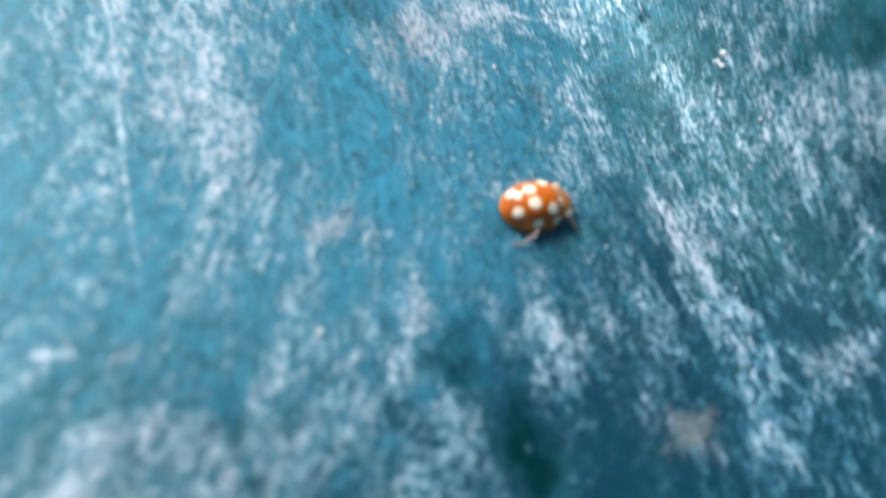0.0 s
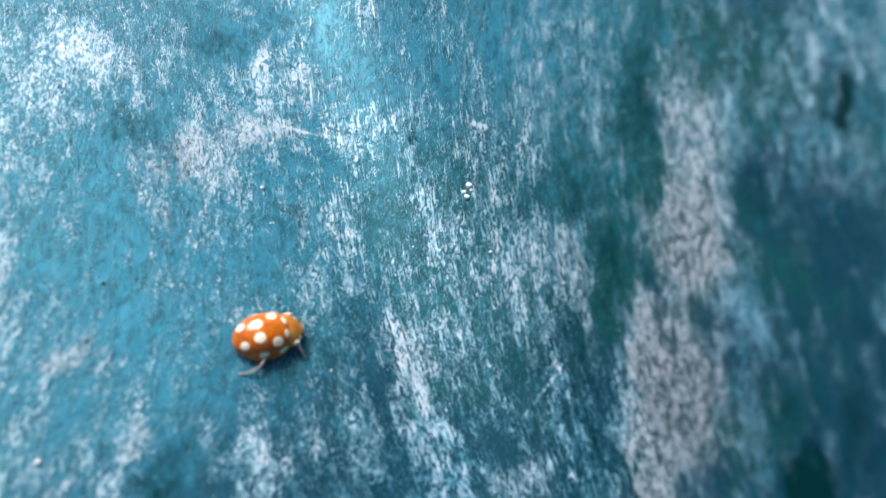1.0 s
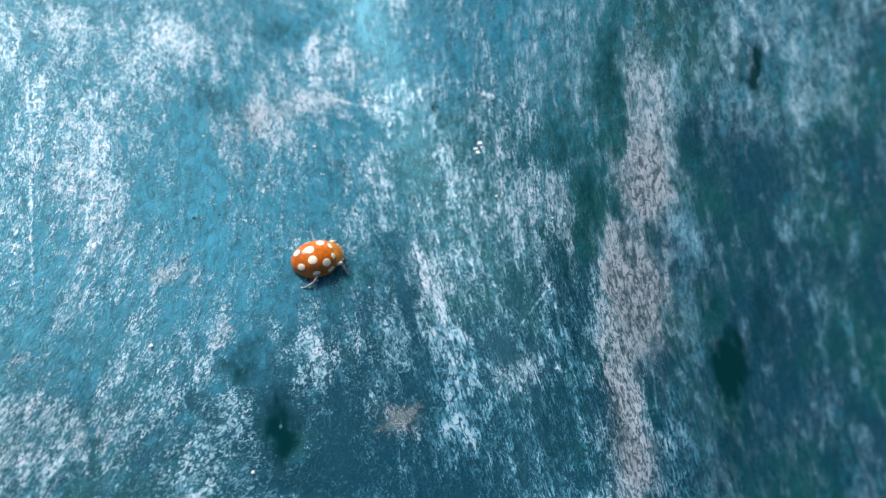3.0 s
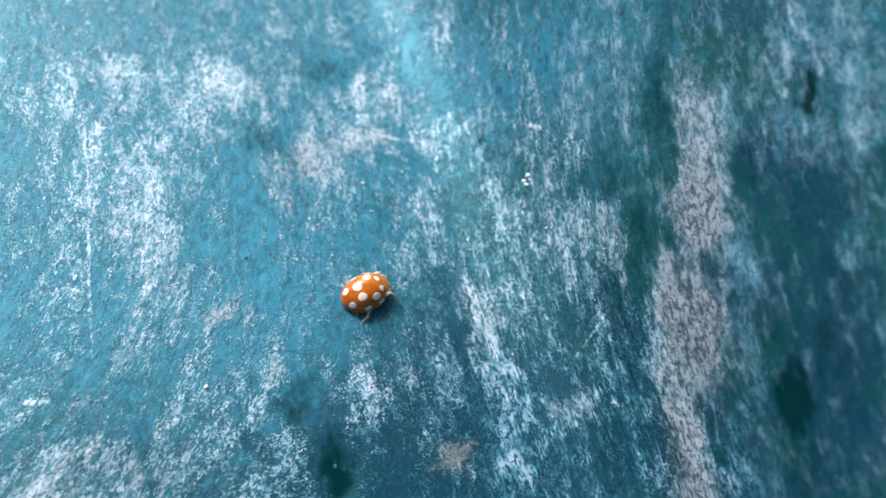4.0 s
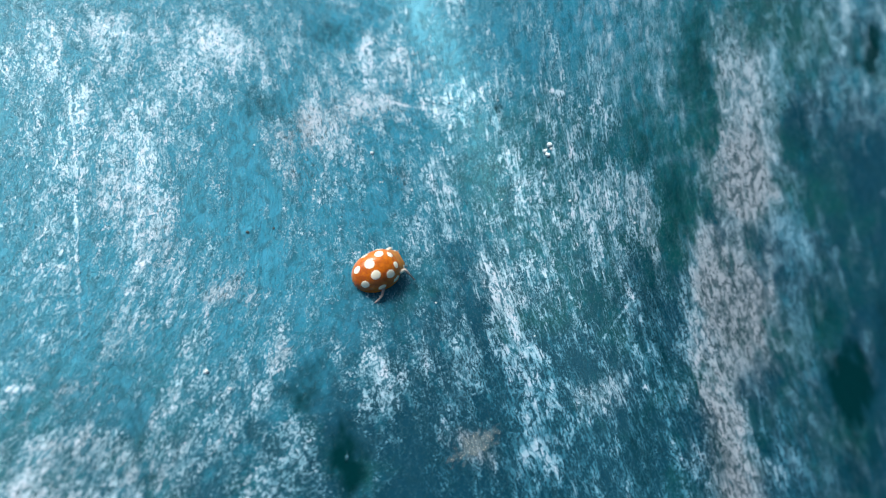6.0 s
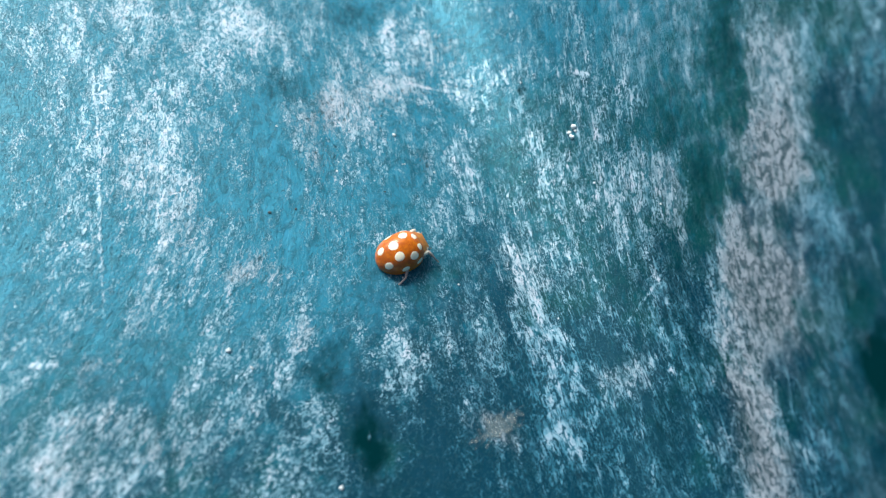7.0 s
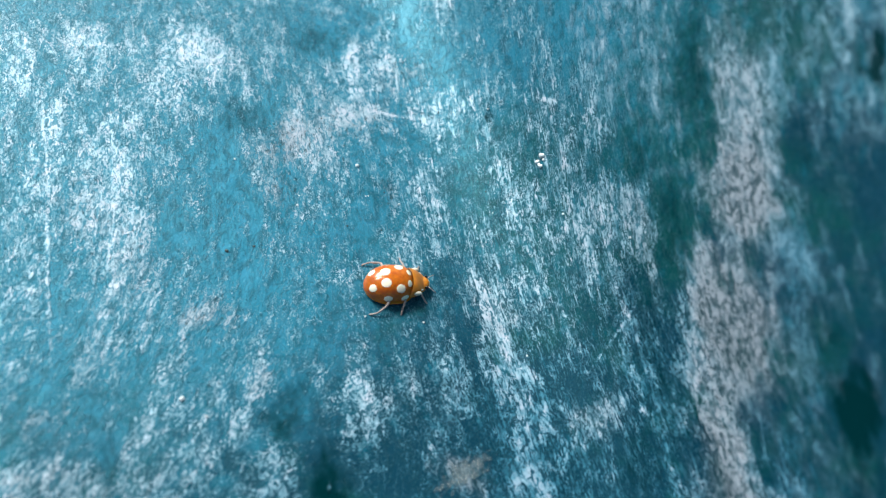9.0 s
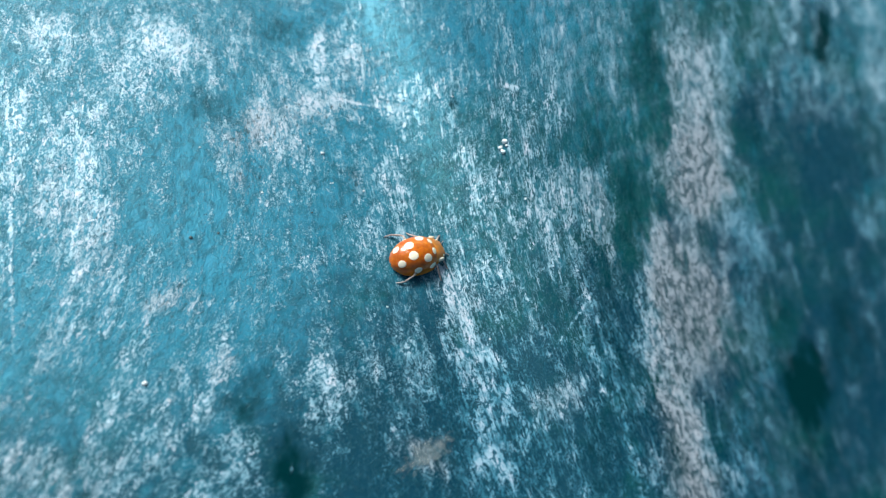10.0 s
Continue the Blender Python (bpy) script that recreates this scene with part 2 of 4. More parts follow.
def folded(x, y):
    """Places and upright directions on the folded sheet, from places on the sheet laid flat, in millimetres."""
    out, along = FOLD_C * x + FOLD_S * y, FOLD_C * y - FOLD_S * x
    bend = np.clip((out - FOLD_START) / FOLD_RADIUS, 0.0, FOLD_ANGLE)
    rest = np.maximum(out - FOLD_START - FOLD_RADIUS * FOLD_ANGLE, 0.0)
    run = np.minimum(out, FOLD_START) + FOLD_RADIUS * np.sin(bend) + rest * math.cos(FOLD_ANGLE)
    rise = FOLD_RADIUS * (1 - np.cos(bend)) + rest * math.sin(FOLD_ANGLE)
    place = np.stack([FOLD_C * run - FOLD_S * along, FOLD_S * run + FOLD_C * along, rise], -1)
    return place, np.stack([-np.sin(bend) * FOLD_C, -np.sin(bend) * FOLD_S, np.cos(bend)], -1)


def waves(x, y):
    """Faint waves in the sheet, in millimetres."""
    return 0.10 * np.sin(x / 17.0 + 0.6) * np.cos(y / 21.0) * np.exp(-(x * x + y * y) / 6400.0) - 0.06


def spread(core_low, core_high, step, low, high):
    """Grid lines: close together in the middle, wider and wider outside."""
    lines = list(np.arange(core_low, core_high, step))
    gap, at = step, core_low
    while at > low:
        gap *= 1.13
        at -= gap
        lines.insert(0, at)
    gap, at = step, lines[-1]
    while at < high:
        gap *= 1.13
        at += gap
        lines.append(at)
    return np.array(lines)


# grid lines run along the fold (gb) and square to it (ga); gx and gy are the same places in the sheet's own axes
ga, gb = np.meshgrid(spread(-32, 62, 0.16, -1100, 130), spread(-40, 42, 0.16, -900, 950))
columns, rows_count = ga.shape[1], ga.shape[0]
ga, gb = ga.ravel(), gb.ravel()
gx, gy = FOLD_C * ga - FOLD_S * gb, FOLD_S * ga + FOLD_C * gb
bend_x = gx + 2.4 * (fractal(gx * 0.35, gy * 0.35, 3) - 0.5) + 1.6 * (fractal(gx * 1.6 + gy * 0.5, gy * 0.6, 9) - 0.5)
bend_y = gy + 3.2 * (fractal(gx * 0.35, gy * 0.35, 5) - 0.5) + 2.8 * (fractal(gx * 1.6 + gy * 0.5, gy * 0.6, 11) - 0.5)
# the rubbing direction: places in millimetres, and how far the streaks run to the right going down
LEANS = ((-23, 11, 0.32), (-14, 10, 0.27), (-4, 23, 0.29), (4, 19, 0.35), (15, 22, 0.16), (27, 18, 0.02), (32, 10, -0.00), (39, 12, 0.22), (42, 4, 0.11), (20, 8, 0.17), (18, -2, 0.51), (25, -8, 0.45), (33, -6, 0.24), (35, -12, 0.36), (40, -14, 0.09), (10, -6, 0.32), (8, -12, 0.35), (-11, -2, 0.15), (-14, -11, -0.18), (-4, -11, -0.34), (-14, -20, -0.28), (-4, -18, -0.05), (21, -16, 0.30),)
slope, total = 0.25 * 1e-3, 1e-3
for lx, ly, lean in LEANS:
    near = np.exp(-((gx - lx) ** 2 + (gy - ly) ** 2) / 98.0)
    slope, total = slope + near * lean, total + near
slope = slope / total + 0.14 * (fractal(gx * 0.16, gy * 0.16, 15) - 0.5)
slope = (FOLD_C * slope - FOLD_S) / (FOLD_S * slope + FOLD_C)


def carried_lines(slope):
    """A coordinate that stays the same along the rubbing direction."""
    steep, xs, ys = slope.reshape(rows_count, columns), ga[:columns], gb[::columns]
    field = np.zeros((rows_count, columns))
    middle = int(np.argmin(np.abs(ys)))
    for order in (range(middle + 1, rows_count), range(middle - 1, -1, -1)):
        last = middle
        for r in order:
            at = xs + steep[r] * (ys[r] - ys[last])
            field[r] = np.interp(at, xs, field[last]) + at - xs
            last = r
    return (field + xs).ravel()


across = carried_lines(slope)
wear = 0.44 + 0.50 * (fractal(across * 0.42, gb * 0.16, 21) - 0.5) + 0.55 * (fractal(across * 1.1, gb * 0.4, 31) - 0.5)
dark = 0.16 * np.clip(fractal(gx * 0.2, gy * 0.12, 41) - 0.5, 0, 1)
# sheen painted as colour: a random base tone, broad blotches added below
sheen_tone = 0.28 + 0.5 * (fractal(gx * 0.06, gy * 0.06, 45) - 0.5)
green = 0.0 * gx
brush = 0.28 + 0.72 * np.clip((ga - 5.0 + 6.0 * (fractal(gx * 0.2, gy * 0.2, 57) - 0.5)) / 8.0, 0, 1)
rubbed = np.clip((ga - 29.0 + 4.0 * (fractal(gx * 0.25, gy * 0.25, 58) - 0.5)) / 4.0, 0, 1)
rust = 0.25 * np.clip(fractal(gx * 0.15, gy * 0.15, 51) - 0.45, 0, 1)


def blotch(field, x, y, rx, ry, turn, amount):
    """Adds a soft, ragged patch: radii in millimetres, turned from the y axis to the right going down."""
    c, s = math.cos(radians(turn)), math.sin(radians(turn))
    dx, dy = bend_x - x, bend_y - y
    u, v = (dx * c + dy * s) / rx, (dy * c - dx * s) / ry
    field += (amount if field is not wear else 0.68 * amount) * np.exp(-np.minimum((u * u + v * v) ** 1.2, 40.0))


def scratch(x0, y0, x1, y1, width, amount):
    """A straight pale scratch."""
    dx, dy = x1 - x0, y1 - y0
    length = math.hypot(dx, dy)
    along = ((gx - x0) * dx + (gy - y0) * dy) / length
    off = (gx - x0) * dy / length - (gy - y0) * dx / length + 0.12 * (fractal(along * 0.8, along * 0 + 1, 61) - 0.5)
    ends = np.clip(along / 0.6, 0, 1) * np.clip((length - along) / 0.6, 0, 1)
    wear[:] += amount * ends * np.exp(-(off / width) ** 2) * (0.5 + fractal(along * 1.5, off * 2, 71))


def crease(x0, y0, x1, y1):
    """A thin dark line where the paint has cracked."""
    dx, dy = x1 - x0, y1 - y0
    length = math.hypot(dx, dy)
    along = ((gx - x0) * dx + (gy - y0) * dy) / length
    off = (gx - x0) * dy / length - (gy - y0) * dx / length + 0.5 * (fractal(along * 0.5, along * 0 + 3, 91) - 0.5)
    inside = np.clip(along / 0.8 + 1, 0, 1) * np.clip((length - along) / 0.8 + 1, 0, 1)
    dark[:] += 0.30 * inside * np.exp(-(off / 0.16) ** 2)
    wear[:] -= 0.3 * inside * np.exp(-(off / 0.35) ** 2)


blotch(wear, -22.5, 19.7, 2.6, 1.9, 15, 0.5)
blotch(wear, -19.0, 21.1, 1.9, 1.8, 14, 0.45)
blotch(wear, -11.5, 21.2, 1.4, 3.2, 19, 0.35)
blotch(wear, -24.7, 16.2, 0.7, 4.0, 16, 0.3)
blotch(wear, -14.3, 9.9, 2.6, 4.2, 21, 0.3)
blotch(wear, -20.6, 5.9, 2.3, 3.1, 16, 0.2)
blotch(wear, -17.2, 4.3, 3.0, 3.9, 15, 0.2)
blotch(wear, -11.3, -0.5, 1.9, 3.9, 17, 0.28)
blotch(wear, -19.1, 1.0, 2.1, 3.2, 16, 0.12)
blotch(wear, 4.7, 17.8, 5.3, 2.7, 12, 0.24)
blotch(wear, -2.5, 13.1, 2.1, 2.6, 9, 0.2)
blotch(wear, 1.5, 13.5, 3.0, 3.8, 15, 0.25)
blotch(wear, 2.8, 21.2, 1.2, 4.3, 22, 0.3)
blotch(wear, 7.5, 23.4, 2.8, 2.1, 5, 0.25)
blotch(wear, -5.5, -4.0, 1.8, 1.5, 11, 0.4)
blotch(wear, -0.9, -8.0, 0.9, 1.7, -2, 0.42)
blotch(wear, -1.3, -11.8, 0.8, 2.2, -14, 0.3)
blotch(wear, -5.6, -12.7, 2.5, 2.7, -12, 0.22)
blotch(wear, -11.8, -18.3, 4.5, 1.9, 6, 0.22)
blotch(wear, -15.8, -22.0, 2.4, 2.1, 17, 0.3)
blotch(wear, -15.4, -19.2, 1.2, 2.7, 17, 0.3)
blotch(wear, -8.0, -18.2, 1.7, 2.4, 13, 0.3)
blotch(wear, -10.3, -21.2, 2.9, 1.3, 15, 0.36)
blotch(wear, 16.6, 0.6, 2.1, 3.8, 21, 0.28)
blotch(wear, 18.7, -5.9, 2.1, 4.7, 26, 0.26)
blotch(wear, 20.1, -11.4, 1.7, 2.6, 30, 0.34)
blotch(wear, 24.8, -8.7, 2.3, 1.6, 24, 0.36)
blotch(wear, 20.6, 8.1, 5.3, 4.4, -0, 0.14)
blotch(wear, 23.6, 4.2, 2.4, 2.2, -2, 0.2)
blotch(wear, 39.0, 13.9, 1.5, 4.7, 13, 0.34)
blotch(wear, 38.7, 7.2, 2.1, 3.4, -2, 0.38)
blotch(wear, 34.9, 0.3, 2.0, 3.3, 9, 0.4)
blotch(wear, 36.7, -4.4, 2.5, 3.9, 4, 0.36)
blotch(wear, 34.4, -10.1, 2.3, 4.4, 2, 0.4)
blotch(wear, 34.8, -16.1, 2.0, 2.7, 3, 0.4)
blotch(wear, 45.4, 13.0, 2.1, 3.5, 7, 0.25)
blotch(wear, 42.0, 2.2, 2.5, 4.6, 8, 0.25)
blotch(wear, 42.0, -7.1, 1.6, 4.7, 3, 0.2)
blotch(wear, 39.2, -13.8, 1.9, 3.2, 8, 0.12)
blotch(wear, 11.4, 8.5, 1.7, 5.7, 4, 0.22)
blotch(wear, 0.4, -0.3, 1.0, 3.6, 21, 0.15)
blotch(wear, 13.0, -5.3, 1.2, 3.4, 18, 0.16)
blotch(wear, 7.2, -8.3, 1.3, 2.4, 15, 0.15)
blotch(wear, 13.9, -8.9, 0.9, 1.4, 3, 0.25)
blotch(wear, 7.7, -10.6, 1.3, 3.3, 25, 0.2)
blotch(wear, 1.6, -13.8, 1.2, 2.6, 18, 0.22)
blotch(wear, 21.7, -3.6, 1.9, 2.0, 1, 0.2)
blotch(wear, 29.4, 8.0, 1.2, 2.3, 5, 0.28)
blotch(wear, 30.5, 3.6, 1.1, 2.3, 16, 0.22)
blotch(wear, 27.7, -3.8, 1.9, 2.7, 8, 0.2)
blotch(wear, 16.7, 19.2, 1.7, 3.3, 0, 0.15)
blotch(wear, -21.4, -4.2, 1.6, 5.8, 17, 0.12)
blotch(wear, -28.9, 15.0, 1.8, 5.1, 18, 0.25)
blotch(wear, -11.8, -9.3, 2.4, 4.1, 14, 0.15)
blotch(wear, -14.3, -13.3, 1.9, 1.3, 16, 0.25)
blotch(wear, -13.5, 19.5, 3.0, 4.1, 12, 0.12)
blotch(wear, -6.6, 4.4, 3.5, 5.6, 11, -0.25)
blotch(wear, 1.5, -10.7, 2.2, 1.9, 8, -0.45)
blotch(wear, 5.6, -15.3, 1.8, 2.6, 7, -0.6)
blotch(wear, 4.0, 5.0, 4.0, 2.6, 7, -0.2)
blotch(wear, 9.5, -2.8, 3.3, 3.1, 5, -0.28)
blotch(wear, 15.0, -3.4, 1.2, 4.5, 17, -0.25)
blotch(wear, -6.0, 15.3, 2.5, 2.6, 10, -0.3)
blotch(wear, 25.9, 11.6, 1.7, 2.8, -8, -0.25)
blotch(wear, 29.2, 12.2, 2.3, 3.7, 4, -0.25)
blotch(wear, 36.0, 16.1, 1.5, 4.7, -4, -0.4)
blotch(wear, 33.1, 6.3, 1.2, 5.5, -1, -0.3)
blotch(wear, 29.9, -3.1, 1.3, 6.1, -0, -0.3)
blotch(wear, 20.8, -16.7, 5.9, 2.5, -0, -0.08)
blotch(wear, 15.2, -8.9, 2.8, 1.9, 3, -0.2)
blotch(wear, 42.7, 9.9, 1.7, 2.6, -8, -0.35)
blotch(wear, 42.7, -2.2, 1.6, 3.3, 3, -0.3)
blotch(wear, 44.3, -7.9, 1.3, 1.8, -7, -0.6)
blotch(wear, 8.1, -18.9, 2.9, 1.6, 6, -0.35)
blotch(wear, -12.5, -13.45, 1.9, 1.7, 15, -0.15)
blotch(wear, -9.1, -15.9, 0.6, 4.4, 4, -0.15)
blotch(wear, -27.6, 10.1, 1.3, 3.6, 18, -0.3)
blotch(wear, -1.2, 26.2, 2.6, 2.5, 8, -0.3)
blotch(wear, 28.7, -12.6, 1.7, 4.6, 9, -0.12)
blotch(wear, 13.1, 24.6, 2.4, 3.1, 2, -0.1)
blotch(wear, 2.6, -2.6, 2.8, 2.5, 8, -0.15)
blotch(wear, 10.2, -14.8, 2.6, 2.6, 15, -0.25)
blotch(wear, 45.8, -0.3, 1.5, 4.2, -7, -0.3)
blotch(wear, 3.1, -6.5, 1.8, 2.9, 8, -0.2)
blotch(wear, -10.1, 10.9, 1.4, 2.5, 12, -0.15)
blotch(wear, -18.2, -10.4, 1.5, 2.6, 17, -0.2)
blotch(wear, -17.8, -15.6, 1.1, 2.5, 17, -0.1)
blotch(wear, 38.8, -7.7, 1.3, 3.1, 3, -0.15)
blotch(dark, 5.6, -15.3, 1.7, 2.6, 7, 0.9)
blotch(dark, 1.5, -10.7, 2.1, 1.7, 8, 0.6)
blotch(dark, 44.2, -7.8, 1.4, 1.9, -8, 1.7)
blotch(dark, 42.7, 9.5, 1.7, 2.7, -8, 0.45)
blotch(dark, 42.7, -1.8, 1.6, 3.0, 3, 0.4)
blotch(dark, 36.0, 16.6, 1.7, 5.5, -4, 0.65)
blotch(dark, 29.2, 12.0, 2.3, 3.8, 5, 0.4)
blotch(dark, 25.9, 11.4, 1.6, 2.8, -8, 0.35)
blotch(dark, 33.1, 5.8, 1.1, 5.6, -1, 0.5)
blotch(dark, 29.8, -4.0, 1.3, 6.9, 0, 0.6)
blotch(dark, -6.0, 15.3, 2.8, 2.9, 10, 0.5)
blotch(dark, -1.3, 26.3, 2.6, 2.5, 8, 0.5)
blotch(dark, 6.1, 9.2, 4.6, 2.2, 6, 0.42)
blotch(dark, -12.1, -12.9, 2.4, 1.7, 15, 0.25)
blotch(dark, -9.1, -15.9, 0.4, 4.4, 2, 0.15)
blotch(dark, 20.8, -16.9, 5.4, 2.1, -0, 0.25)
blotch(dark, 8.1, -19.1, 2.9, 1.5, 6, 0.4)
blotch(dark, 15.3, 18.5, 0.5, 0.6, 1, 0.9)
blotch(dark, 15.7, 17.5, 0.5, 0.7, 1, 0.9)
blotch(dark, 0.5, 21.4, 1.7, 2.2, 7, 0.2)
blotch(dark, 28.2, -12.6, 1.5, 4.6, 9, 0.5)
blotch(dark, 47.7, 14.1, 1.5, 1.5, -7, 0.5)
blotch(dark, 44.2, -12.5, 1.8, 3.2, -7, 0.6)
blotch(dark, 42.6, -16.1, 2.6, 1.4, -8, 0.4)
blotch(dark, -5.0, -14.0, 2.4, 2.1, 12, 0.25)
blotch(dark, -27.6, 10.1, 1.0, 3.0, 18, 0.3)
blotch(dark, 2.1, -17.2, 2.8, 1.7, 9, 0.3)
blotch(dark, 38.4, -8.1, 1.0, 2.6, 14, 0.35)
blotch(dark, 15.4, -12.6, 2.7, 3.1, 12, 0.2)
blotch(rust, -2.5, 13.1, 2.1, 2.6, 9, 0.6)
blotch(rust, 5.2, 18.3, 5.1, 2.7, 12, 0.35)
blotch(rust, 7.8, 23.5, 2.5, 2.0, 5, 0.6)
blotch(rust, -5.5, -4.0, 1.8, 1.5, 11, 0.8)
blotch(rust, -0.9, -8.2, 0.9, 1.5, 9, 0.5)
blotch(rust, -7.9, -18.6, 1.9, 2.2, 13, 0.6)
blotch(rust, -14.3, -13.3, 2.1, 1.5, 16, 0.6)
blotch(rust, 16.6, 0.6, 2.0, 3.6, 21, 0.35)
blotch(rust, 35.7, -0.2, 2.2, 3.4, 1, 1.0)
blotch(rust, 36.2, -4.8, 2.6, 4.0, -1, 0.9)
blotch(rust, 34.3, -10.8, 2.2, 4.0, 2, 1.0)
blotch(rust, 35.0, -15.7, 2.1, 3.1, 3, 1.0)
blotch(rust, 38.6, 6.8, 2.1, 3.8, -2, 0.8)
blotch(rust, 39.0, 13.9, 1.8, 4.7, 7, 0.7)
blotch(rust, 24.8, -8.7, 2.3, 1.8, 24, 0.4)
blotch(rust, 14.8, -13.45, 2.2, 1.4, -26, 1.0)
blotch(rust, 29.4, 7.0, 1.1, 2.3, 5, 0.4)
blotch(rust, 30.5, 3.1, 1.1, 2.3, 16, 0.5)
blotch(rust, 6.9, 9.3, 1.0, 1.1, 5, 0.7)
blotch(rust, -1.8, 8.2, 1.5, 1.5, 9, 0.6)
blotch(rust, -12.6, -9.4, 2.4, 2.8, 14, 0.3)
blotch(rust, -22.0, 19.8, 2.4, 2.1, 15, 0.3)
blotch(wear, 32.7, -7.5, 0.5, 2.5, 21, -0.5)
blotch(wear, 37.9, -11.6, 0.6, 2.5, 22, -0.5)
blotch(wear, 34.6, -6.8, 0.4, 1.2, 4, -0.4)
blotch(wear, 31.4, -10.9, 0.7, 2.5, 15, -0.45)
blotch(wear, 39.8, 0.1, 0.8, 2.3, 8, -0.3)
blotch(wear, 37.3, 10.9, 0.8, 1.3, 3, -0.3)
blotch(wear, 36.0, 4.4, 0.6, 2.1, 1, -0.3)
blotch(wear, 26.6, -14.4, 2.6, 2.1, 10, -0.12)
blotch(wear, 23.5, -5.5, 0.6, 2.8, 22, -0.25)
blotch(wear, 32.1, 2.0, 0.8, 2.6, 5, -0.35)
blotch(wear, 13.7, -16.0, 2.6, 2.1, 3, -0.1)
blotch(wear, 26.0, -0.0, 0.7, 2.8, 13, -0.2)
blotch(wear, 7.2, 14.6, 2.1, 1.7, 5, -0.2)
blotch(wear, 2.1, 9.5, 2.0, 1.5, 7, -0.2)
blotch(dark, 32.7, -7.5, 0.4, 2.3, 21, 0.35)
blotch(dark, 37.9, -11.6, 0.4, 2.4, 22, 0.4)
blotch(dark, 31.3, -11.3, 0.5, 2.5, 15, 0.3)
blotch(dark, 23.5, -13.8, 3.6, 2.6, 0, 0.25)
blotch(dark, 42.7, -4.9, 1.9, 2.2, -8, 0.3)
blotch(dark, 36.0, 4.4, 0.4, 2.1, 1, 0.25)
blotch(wear, 32.7, -5.4, 0.5, 1.7, 21, 0.3)
blotch(wear, 33.4, -3.3, 1.5, 5.4, 1, 0.16)
blotch(wear, 38.1, -13.5, 0.6, 1.8, 22, 0.3)
blotch(wear, 36.1, 8.2, 0.5, 1.7, 4, 0.25)
blotch(wear, 21.3, -9.9, 0.6, 2.2, 29, 0.3)
blotch(wear, 17.9, -2.9, 0.6, 3.5, 25, 0.35)
blotch(wear, 16.0, 2.2, 0.6, 2.1, 22, 0.3)
blotch(wear, 27.1, -10.1, 0.6, 1.8, 27, 0.3)
blotch(wear, 2.3, 24.1, 0.6, 3.1, 20, 0.4)
blotch(wear, 5.5, 26.5, 0.6, 2.9, 17, 0.3)
blotch(wear, -5.0, 22.0, 0.9, 3.5, 15, 0.25)
blotch(wear, -9.0, 19.3, 0.8, 2.7, 18, 0.25)
blotch(wear, -14.0, 16.5, 1.4, 3.9, 18, 0.25)
blotch(wear, -13.8, 3.9, 1.8, 2.2, 18, 0.2)
blotch(wear, -1.3, 14.5, 0.8, 2.5, 19, 0.3)
blotch(dark, 48.0, 13.0, 0.7, 1.5, -8, 1.0)
blotch(dark, 47.5, -4.2, 1.3, 3.3, -8, 0.7)
blotch(wear, 44.5, 7.5, 2.1, 3.7, 4, 0.18)
blotch(wear, 38.4, -2.9, 1.6, 3.9, 1, 0.2)
blotch(rust, 38.5, -2.1, 1.5, 4.3, 1, 0.8)
blotch(rust, -14.6, -20.3, 4.3, 2.7, 17, 0.5)
blotch(rust, -15.9, 3.4, 2.6, 3.8, 14, 0.3)
blotch(rust, -11.0, 0.1, 2.0, 3.6, 13, 0.35)
blotch(wear, 37.7, 7.4, 2.3, 2.5, 3, 0.21)
blotch(wear, 39.2, 4.4, 1.8, 2.8, 8, 0.18)
blotch(wear, 35.0, 2.5, 1.8, 2.5, 4, 0.18)
blotch(wear, 38.2, 13.0, 1.8, 3.1, 17, 0.15)
blotch(wear, 40.4, -4.5, 2.4, 6.0, 13, 0.15)
blotch(wear, 37.6, -10.5, 2.1, 4.1, 14, 0.17)
blotch(wear, 44.2, 9.3, 2.1, 2.3, 7, 0.15)
blotch(wear, -16.7, -18.5, 2.7, 2.4, 26, 0.24)
blotch(wear, -11.9, -16.8, 2.6, 1.6, 15, 0.21)
blotch(wear, -14.4, -21.2, 3.1, 1.5, 16, 0.24)
blotch(wear, -7.3, -17.1, 1.8, 2.0, 31, 0.13)
blotch(wear, -19.8, -14.5, 1.4, 2.6, 26, 0.15)
blotch(wear, 3.1, 24.2, 5.6, 3.9, 31, 0.13)
blotch(wear, 0.0, 14.2, 5.9, 3.0, 24, 0.13)
blotch(wear, 8.0, 18.9, 3.5, 2.8, 30, 0.13)
blotch(rust, 37.7, 7.4, 2.6, 2.5, 3, 0.5)
blotch(rust, 39.2, 4.4, 1.8, 2.8, 8, 0.5)
blotch(rust, 35.3, 1.6, 1.8, 2.9, 9, 0.5)
blotch(rust, -11.9, -16.8, 2.9, 1.6, 15, 0.4)
blotch(rust, 0.0, 14.2, 5.4, 3.0, 24, 0.4)
blotch(dark, 36.2, -3.6, 0.6, 1.6, 14, 0.5)
blotch(dark, 36.0, -0.5, 0.4, 1.2, 9, 0.4)
blotch(dark, 32.1, 6.0, 1.1, 3.9, -2, 0.3)
blotch(dark, 30.4, 10.9, 0.9, 4.8, -17, 0.3)
blotch(wear, 25.5, -14.9, 3.9, 2.0, 25, 0.15)
blotch(wear, 20.3, -14.6, 2.8, 2.5, 27, 0.2)
blotch(wear, 28.2, -7.1, 1.8, 3.5, 13, 0.22)
blotch(wear, 42.2, 12.2, 1.8, 3.7, 12, 0.25)
blotch(wear, 42.3, 0.6, 2.2, 4.5, 12, 0.22)
